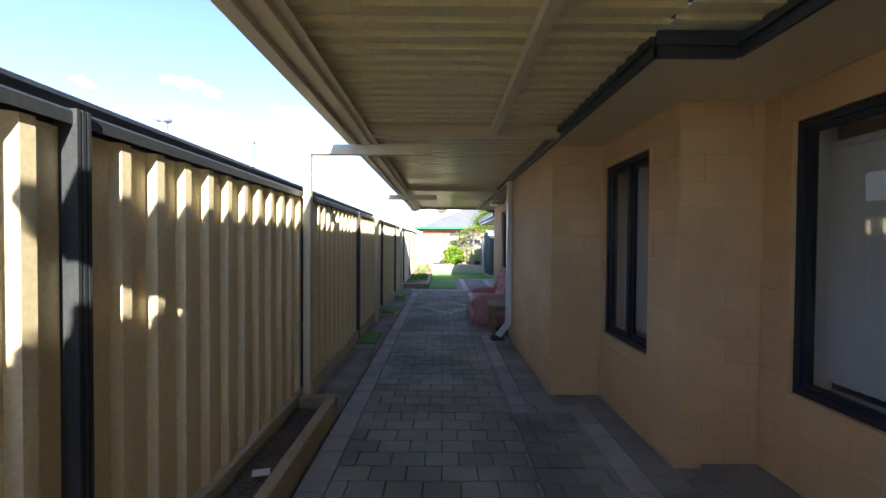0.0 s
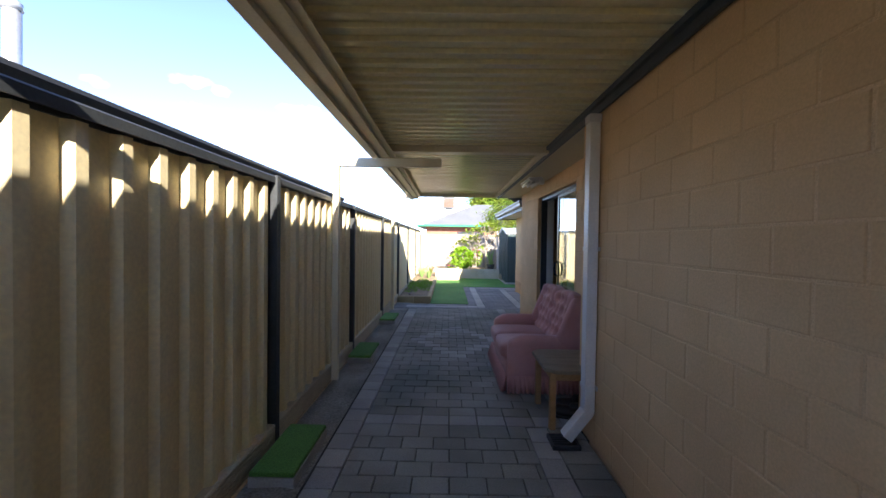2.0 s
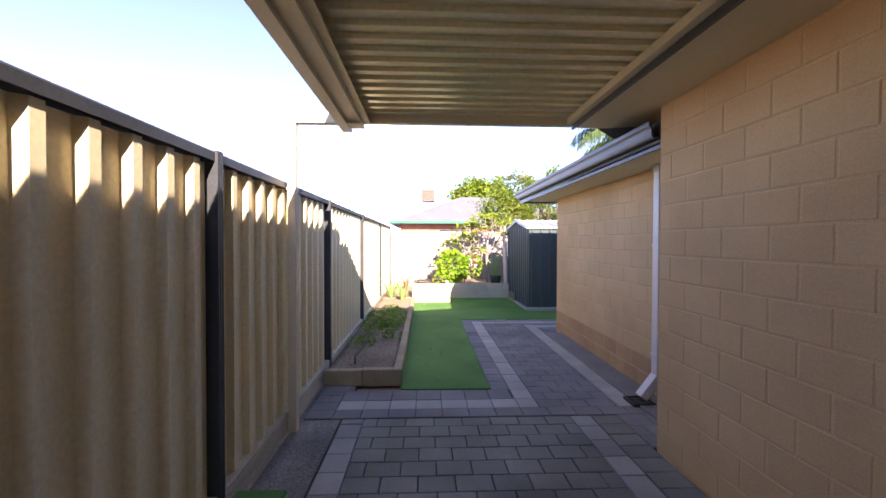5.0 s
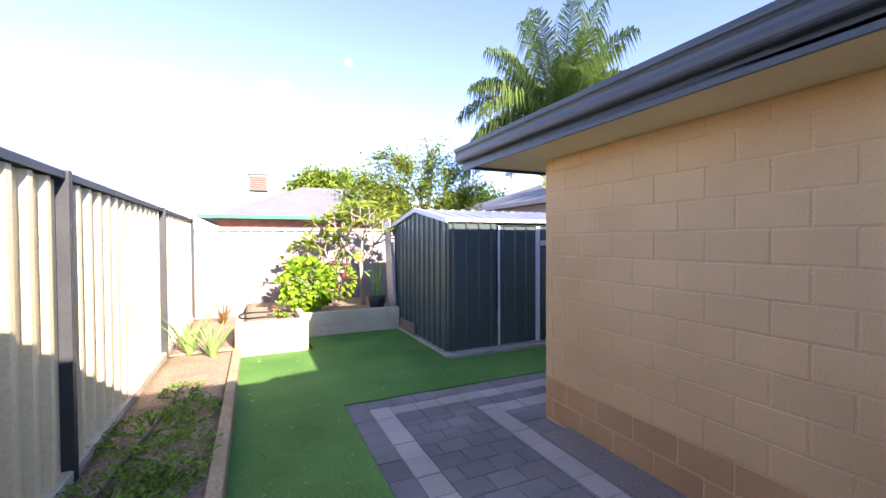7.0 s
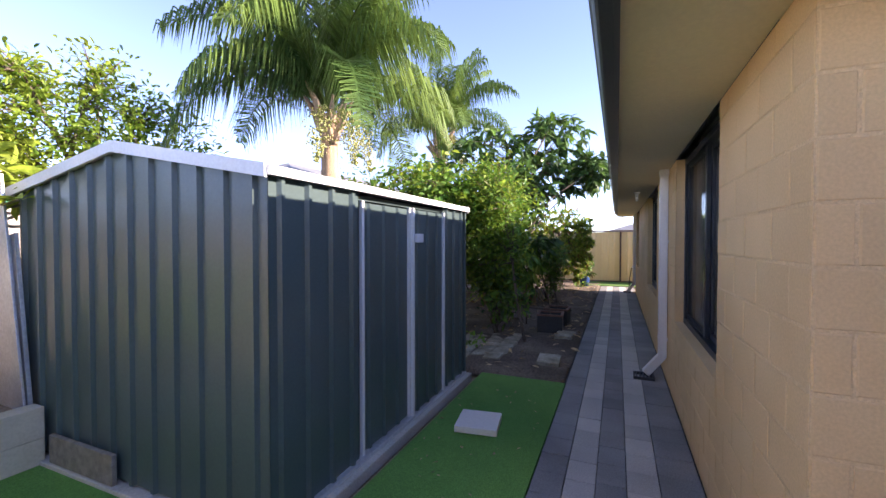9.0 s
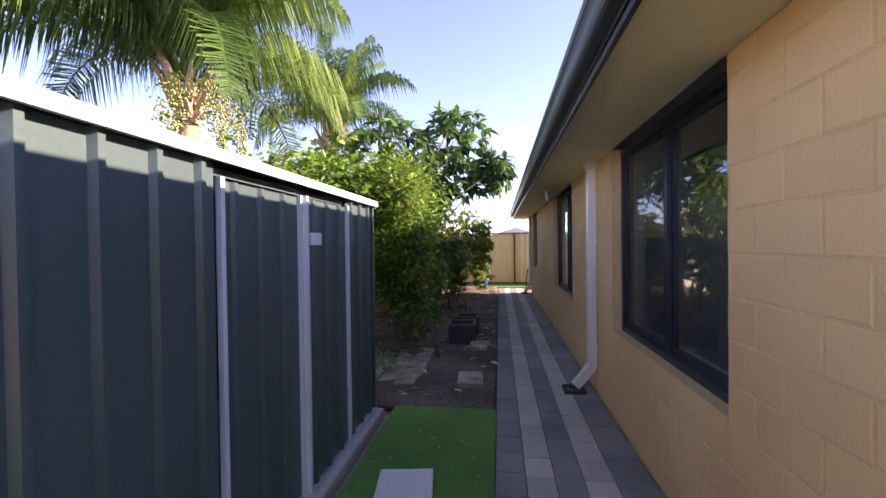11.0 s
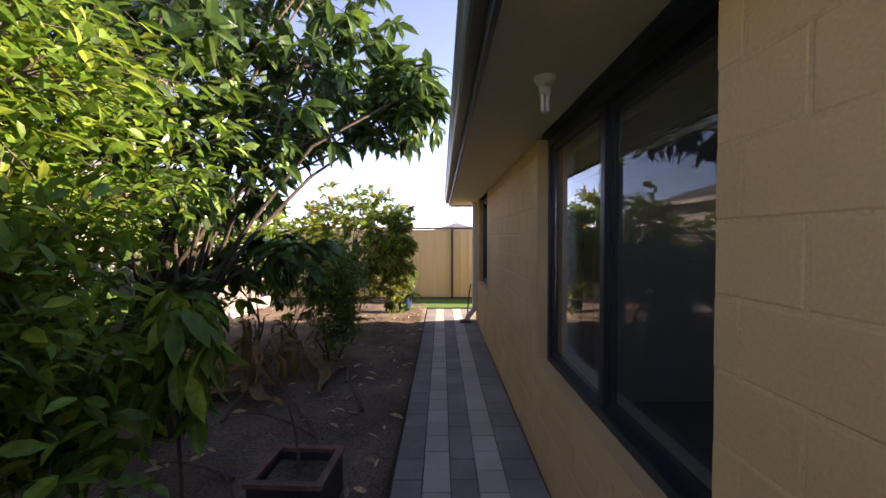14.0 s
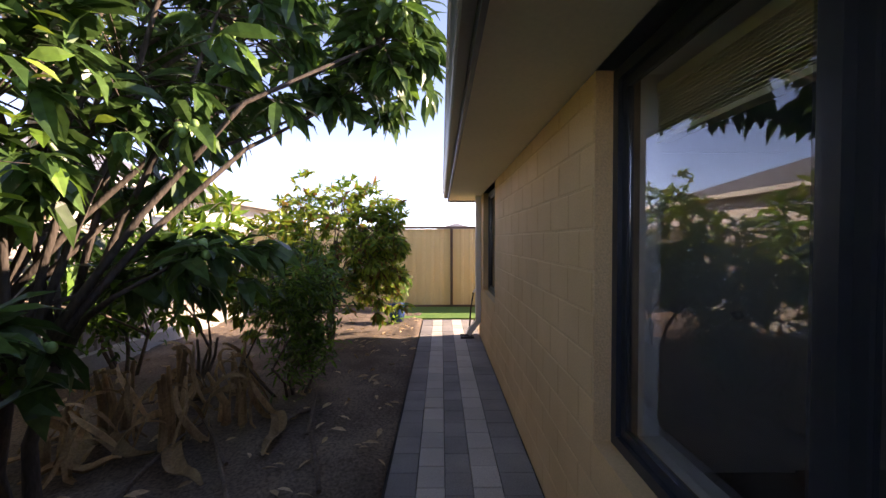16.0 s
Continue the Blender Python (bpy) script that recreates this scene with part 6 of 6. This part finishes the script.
tb = thing("side_table", "worn brown wooden side table", "table")
tt = bmesh.new()
c_ = 0.075
top_pts = [(0.78 + c_, 6.50), (1.42 - c_, 6.50), (1.42, 6.50 + c_), (1.42, 7.14 - c_), (1.42 - c_, 7.14), (0.78 + c_, 7.14), (0.78, 7.14 - c_), (0.78, 6.50 + c_)]
lo_, hi_ = [tt.verts.new((px_, py_, 0.455)) for px_, py_ in top_pts], [tt.verts.new((px_, py_, 0.486)) for px_, py_ in top_pts]
tt.faces.new(lo_[::-1])
tt.faces.new(hi_)
for i in range(8):
    tt.faces.new((lo_[i], lo_[(i + 1) % 8], hi_[(i + 1) % 8], hi_[i]))
bmesh.ops.bevel(tt, geom=tt.edges[:], offset=0.005, segments=2, affect="EDGES")
part("tabletop", tt, TABLE_TOP, tb, "weathered grey brown top with cut corners")
part("apron", boxes((0.84, 1.36, 6.555, 6.575, 0.39, 0.454), (0.84, 1.36, 7.065, 7.085, 0.39, 0.454), (0.835, 0.855, 6.576, 7.064, 0.39, 0.454), (1.345, 1.365, 6.576, 7.064, 0.39, 0.454)), WOOD, tb)
for x in (0.845, 1.355):
    for y in (6.565, 7.075):
        part("leg", bevelled(x - 0.024, x + 0.024, y - 0.024, y + 0.024, 0.0, 0.453, 0.006), WOOD, tb)


def shoe(x, y, yaw):
    t = thing("shoe", "black leather shoe under the table", "shoe", group="shoes under the table")
    m = pose(x, y, 0, 0, 0, yaw)
    up = cushion(-0.05, 0.05, -0.14, 0.14, 0.02, 0.09, 0.035, m, 0.01)
    part("upper", up, BLACK_SHOE, t, smooth=True)
    part("heel_collar", cushion(-0.045, 0.045, -0.14, 0.0, 0.07, 0.13, 0.03, m, 0.005), BLACK_SHOE, t, smooth=True)
    part("sole", bevelled(-0.052, 0.052, -0.145, 0.145, 0.0, 0.022, 0.01, m=m), BLACK_SHOE, t)


shoe(1.05, 6.78, 70)
shoe(1.12, 6.95, 82)
shoe(1.22, 6.68, 95)
mt = thing("doormat", "teal green doormat by the sliding door", "mat")
part("mat_body", bevelled(1.16, 1.46, 9.72, 10.45, 0.002, 0.016, 0.004), GREEN_MAT, mt)
for k in range(3):
    part("motif", tube(bmesh.new(), [(1.24 + 0.06 * k, 9.9 + 0.1 * k, 0.016), (1.26 + 0.06 * k, 10.0 + 0.1 * k, 0.020), (1.25 + 0.06 * k, 10.12 + 0.1 * k, 0.016)], 0.018, 6), POT_BLUE, mt)
solo("broken_tile", bevelled(-0.05, 0.05, -0.03, 0.03, 0, 0.012, 0.003, m=pose(-1.06, 2.55, 0.08, 4, 3, 20)), LAMP_WHITE, "small white scrap in the planter soil", "scrap")

# ---------------------------------------------------------------- paving
PU, PV = 0.23, 0.172


def paver_mesh(mat):
    """A unit paver, 1 x 1, scaled per piece, with an eased upper edge."""
    bm = bmesh.new()
    f = [(-0.5, -0.5), (0.5, -0.5), (0.5, 0.5), (-0.5, 0.5)]
    rings = [[bm.verts.new((x * s, y * s, z)) for x, y in f] for s, z in ((1, -0.03), (1, -0.004), (0.965, 0.0))]
    for a, b in zip(rings, rings[1:]):
        for i in range(4):
            bm.faces.new((a[i], a[(i + 1) % 4], b[(i + 1) % 4], b[i]))
    bm.faces.new(rings[-1])
    return mesh_of("paver", bm, mat)


prng = random.Random(4)


class Paving:
    def __init__(self, name, label, base, limit=300, dark=PAVE_DARK, pale=PAVE_LIGHT, gap=0.004):
        self.base = tagged(part(name, boxes(*base), JOINT), label, "paving", kind="structure")
        self.gap, self.dark, self.dark_me = gap, dark, paver_mesh(dark)
        self.pale, self.pale_me = pale, paver_mesh(pale)
        self.limit, self.count, self.rest = limit, 0, {True: ([], []), False: ([], [])}

    def piece(self, x0, x1, y0, y1, light, near=True):
        if x1 - x0 < 0.02 or y1 - y0 < 0.02:
            return
        g = self.gap / 2
        x0, x1, y0, y1 = x0 + g, x1 - g, y0 + g, y1 - g
        z = prng.uniform(-0.0025, 0.0025)
        if near and self.count < self.limit:
            self.count += 1
            o = new("paver", self.pale_me if light else self.dark_me)
            o.parent = self.base
            o.matrix_basis = Matrix.Translation(((x0 + x1) / 2, (y0 + y1) / 2, z)) @ Matrix.Rotation(radians(prng.uniform(-0.5, 0.5)), 4, "Z") @ Matrix.Diagonal((x1 - x0, y1 - y0, 1, 1))
            return
        v, f = self.rest[light]
        k = len(v)
        e = 0.004
        v += [(x0, y0, -0.03), (x1, y0, -0.03), (x1, y1, -0.03), (x0, y1, -0.03), (x0, y0, z - e), (x1, y0, z - e), (x1, y1, z - e), (x0, y1, z - e), (x0 + e, y0 + e, z), (x1 - e, y0 + e, z), (x1 - e, y1 - e, z), (x0 + e, y1 - e, z)]
        for a in (0, 4):
            f += [(k + a + i, k + a + (i + 1) % 4, k + a + 4 + (i + 1) % 4, k + a + 4 + i) for i in range(4)]
        f.append((k + 8, k + 9, k + 10, k + 11))

    def field(self, x0, x1, y0, y1, light=False, u=PU, v=PV, bond=True, near=True, shade=None, along="x"):
        """Rows of pavers; along is the way of their long side."""
        j, b = 0, (y0 if along == "x" else x0)
        end, a0, a1 = (y1, x0, x1) if along == "x" else (x1, y0, y1)
        while b < end - 0.01:
            b1 = min(b + v, end)
            if end - b1 < 0.05:
                b1 = end
            a = a0 - (u * 0.5 if bond and j % 2 else 0)
            while a < a1 - 0.005:
                lo, hi = max(a, a0), min(a + u, a1)
                r = (lo, hi, b, b1) if along == "x" else (b, b1, lo, hi)
                lt = shade((r[0] + r[1]) / 2, (r[2] + r[3]) / 2) if shade else light
                self.piece(*r, lt, near)
                a += u
            b, j = b1, j + 1

    def done(self):
        for light, (v, f) in self.rest.items():
            if v:
                o = raw("paver_field", v, f, self.pale if light else self.dark, self.base)
                tagged(o, kind="stuff")


def diamond(x, y):
    return 0.72 < abs(x - 0.16) / 0.60 + abs(y - 9.45) / 0.92 < 1.06


pp = Paving("patio_paving", "charcoal concrete pavers with pale banding", [(-0.86, 1.04, -6.0, 12.30, -0.055, -0.018), (1.04, 1.47, 6.42, 12.30, -0.055, -0.018), (1.04, 1.56, -6.0, 4.08, -0.055, -0.018), (1.56, 2.11, -6.0, 2.78, -0.055, -0.018)], dark=PAVE_PATIO, pale=PAVE_WORN, gap=0.007)
# patio: pale border, dark field, pale cross rows
pp.field(-0.66, 0.64, 0.9, 3.64, near=True)
pp.field(-0.66, 0.64, 3.64, 6.60, near=True)
pp.field(-0.84, -0.66, 0.9, 12.26, light=True, u=0.23, v=0.18, bond=False, along="y", near=False)
pp.field(0.64, 0.81, 3.82, 6.60, light=True, u=0.23, v=0.17, bond=False, along="y")
pp.field(0.81, 1.07, 3.82, 6.60, u=0.172, v=0.23, bond=False, along="y", near=False)
pp.field(1.04, 1.56, 3.82, 4.08, near=False)
pp.field(0.64, 1.16, 3.64, 3.82, light=True, u=0.23, v=0.18, bond=False)
pp.field(1.16, 1.34, -3.0, 3.82, light=True, u=0.23, v=0.18, bond=False, along="y", near=False)
pp.field(1.34, 1.56, -3.0, 3.82, u=0.172, v=0.22, bond=False, along="y", near=False)
pp.field(1.56, 2.11, -3.0, 2.78, near=False)
pp.field(0.64, 1.16, -6.0, 3.64, near=False)
pp.field(-0.66, 0.64, -6.0, 0.9, near=False)
pp.field(-0.84, -0.66, -6.0, 0.9, light=True, u=0.23, v=0.18, bond=False, along="y", near=False)
pp.field(-0.66, 1.04, 6.60, 6.78, light=True, u=0.23, v=0.18, bond=False, near=False)
pp.field(-0.66, 1.06, 6.78, 12.26, near=False, shade=diamond)
pp.field(1.06, 1.24, 6.78, 12.26, light=True, u=0.23, v=0.18, bond=False, along="y", near=False)
pp.field(1.24, 1.47, 6.42, 12.26, u=0.172, v=0.23, bond=False, along="y", near=False)
pp.done()

cp = Paving("courtyard_paving", "charcoal pavers with two pale bands round the house corner", [(-1.18, 2.0, 12.30, 12.90, -0.055, -0.018), (0.5, 2.0, 12.90, 16.52, -0.055, -0.018), (1.47, 2.0, 11.71, 12.30, -0.055, -0.018)])
cp.field(-1.16, 2.0, 12.28, 12.45)
cp.field(1.47, 2.0, 11.72, 12.28)
cp.field(-0.93, 0.86, 12.45, 12.65, light=True, u=0.23, v=0.20, bond=False)
cp.field(-1.16, -0.93, 12.45, 12.90)
cp.field(-0.93, 0.66, 12.65, 12.90, v=0.25)
cp.field(0.50, 0.68, 12.90, 16.52, u=0.23, v=0.18, bond=False, along="y")
cp.field(0.68, 0.86, 12.65, 16.33, light=True, u=0.23, v=0.18, bond=False, along="y")
cp.field(0.86, 1.58, 12.45, 15.99)
cp.field(1.58, 1.76, 12.45, 15.99, light=True, u=0.23, v=0.18, bond=False, along="y")
cp.field(1.76, 2.0, 12.45, 15.81, u=0.172, v=0.24, bond=False, along="y")
cp.field(0.86, 2.0, 15.99, 16.16, u=0.23, v=0.17)
cp.field(0.86, 2.0, 16.16, 16.33, light=True, bond=False, v=0.17)
cp.field(0.68, 2.0, 16.33, 16.52, v=0.19)
cp.field(1.76, 2.0, 15.81, 15.99, light=True, bond=False, v=0.18)
cp.done()

hp = Paving("path_paving", "charcoal path pavers with two pale stripes", [(2.0, 14.6, 15.565, 16.54, -0.055, -0.018)], 330)
for y0, y1, lt in ((15.58, 15.81, False), (15.81, 15.99, True), (15.99, 16.16, False), (16.16, 16.335, True), (16.335, 16.52, False)):
    hp.field(2.0, 14.5, y0, y1, light=lt, u=0.235 if lt else 0.24, v=y1 - y0, bond=False)
hp.done()
solo("verge", boxes((14.6, 15.9, 15.0, 16.9, -0.05, 0.01)), GRASS_VERGE, "short green grass strip before the end fence", "grass", "structure")
solo("kerb", bevelled(9.5, 15.9, 20.18, 20.28, -0.03, 0.2, 0.01), CONCRETE, "low pale concrete kerb along the fence", "kerb", "structure")
for n, (x, y) in enumerate(((-1.03, 6.06), (-1.05, 8.55), (-1.06, 10.85))):
    t = thing("turf_pad", "small square of green turf on a concrete block", "turf pad", group="turf pads along the fence")
    part("block", bevelled(x - 0.14, x + 0.14, y - 0.33, y + 0.33, -0.03, 0.055, 0.006), CONCRETE, t)
    part("turf_top", bevelled(x - 0.135, x + 0.135, y - 0.325, y + 0.325, 0.055, 0.085, 0.008), TURF, t)
old = thing("old_paving", "patch of old mossy concrete blocks half sunk in soil", "paving", kind="structure")
org = random.Random(23)
OLD_ME = [mesh_of("block", bevelled(-0.135, 0.135, -0.103, 0.103, -0.06, 0.012, 0.008), MOSSY), mesh_of("block", bevelled(-0.095, 0.095, -0.103, 0.103, -0.06, 0.012, 0.008), MOSSY)]
for row in range(5):
    x = 5.36 + (0.12 if row % 2 else 0.0)
    while x < 6.62 - 0.08 * row:
        short = org.random() < 0.45
        half = 0.095 if short else 0.135
        if not (row == 2 and 5.9 < x < 6.05):
            o = new("block", OLD_ME[1 if short else 0])
            o.parent = old
            o.matrix_world = pose(x + half, 17.44 + row * 0.214 + org.uniform(-0.012, 0.012), 0.012 + org.uniform(-0.008, 0.014), org.uniform(-2, 2), org.uniform(-2, 2), org.uniform(-3, 3))
        x += half * 2 + 0.012

# ---------------------------------------------------------------- bricks
BL, BH, BRJ = 0.315, 0.172, 0.010
BRICK_ME, BASE_ME = brick_mesh(BRICK), brick_mesh(BRICK_BASE)
brng = random.Random(7)


def lay(wall, limit=300, base=True, near=None):
    rest = {0: ([], []), 1: ([], [])}
    count = 0
    z, row = 0.0, 0
    while z < wall.top - 0.02:
        z1 = min(z + BH, wall.top)
        a = wall.l0 - (BL / 2 if row % 2 else 0)
        while a < wall.l1 - 0.005:
            pieces = [(max(a, wall.l0), min(a + BL, wall.l1), z, z1)]
            for o in wall.openings:
                nxt = []
                for p in pieces:
                    if p[1] <= o[0] or p[0] >= o[1] or p[3] <= o[2] or p[2] >= o[3]:
                        nxt.append(p)
                        continue
                    if p[0] < o[0]:
                        nxt.append((p[0], o[0] + BRJ / 2, p[2], p[3]))
                    if p[1] > o[1]:
                        nxt.append((o[1] - BRJ / 2, p[1], p[2], p[3]))
                    u0, u1 = max(p[0], o[0]), min(p[1], o[1])
                    if p[2] < o[2] - 0.03:
                        nxt.append((u0, u1, p[2], o[2]))
                    if p[3] > o[3] + 0.03:
                        nxt.append((u0, u1, o[3], p[3]))
                pieces = nxt
            for u0, u1, w0, w1 in pieces:
                L, Hh = u1 - u0 - BRJ, w1 - w0 - BRJ
                if L < 0.02 or Hh < 0.02:
                    continue
                c, d = (u0 + u1) / 2, (w0 + w1) / 2
                dark = base and row < 2
                if wall.axis == "x":
                    m = pose(wall.at - wall.out * 0.005, c, d, 0, 0, 90 if wall.out > 0 else -90)
                else:
                    m = pose(c, wall.at - wall.out * 0.005, d, 0, 0, 180 if wall.out > 0 else 0)
                m = m @ Matrix.Translation((0, brng.uniform(0, 0.002), 0)) @ Matrix.Diagonal((L, 1, Hh, 1))
                if count < limit and (near is None or near[0] < c < near[1]):
                    o = new("brick", BASE_ME if dark else BRICK_ME)
                    o.parent = wall.ob
                    o.matrix_basis = m
                    count += 1
                else:
                    v, f = rest[int(dark)]
                    k = len(v)
                    q = [(-0.5, -0.5), (0.5, -0.5), (0.5, 0.5), (-0.5, 0.5)]
                    v += [m @ Vector((x, 0, zz)) for x, zz in q] + [m @ Vector((x, -0.006, zz)) for x, zz in q] + [m @ Vector((x * 0.965, -0.008, zz * 0.95)) for x, zz in q]
                    for s in (0, 4):
                        f += [(k + s + i, k + s + (i + 1) % 4, k + s + 4 + (i + 1) % 4, k + s + 4 + i) for i in range(4)]
                    f.append((k + 8, k + 9, k + 10, k + 11))
            a += BL
        z, row = z1, row + 1
    for dk, (v, f) in rest.items():
        if v:
            o = raw("brickwork", v, f, BASE_ME.materials[0] if dk else BRICK_ME.materials[0], wall.ob)
            tagged(o, kind="stuff")


for w in (STEP1, BAY, STEP2, FRONT, STEP3, PORCH, STEP4):
    lay(w, base=False)
lay(SIDE)
lay(NORTH, 300, False, (2.0, 9.2))
lay(WEST, 200, False, (0.0, 2.8))
lay(EAST, 0, False)
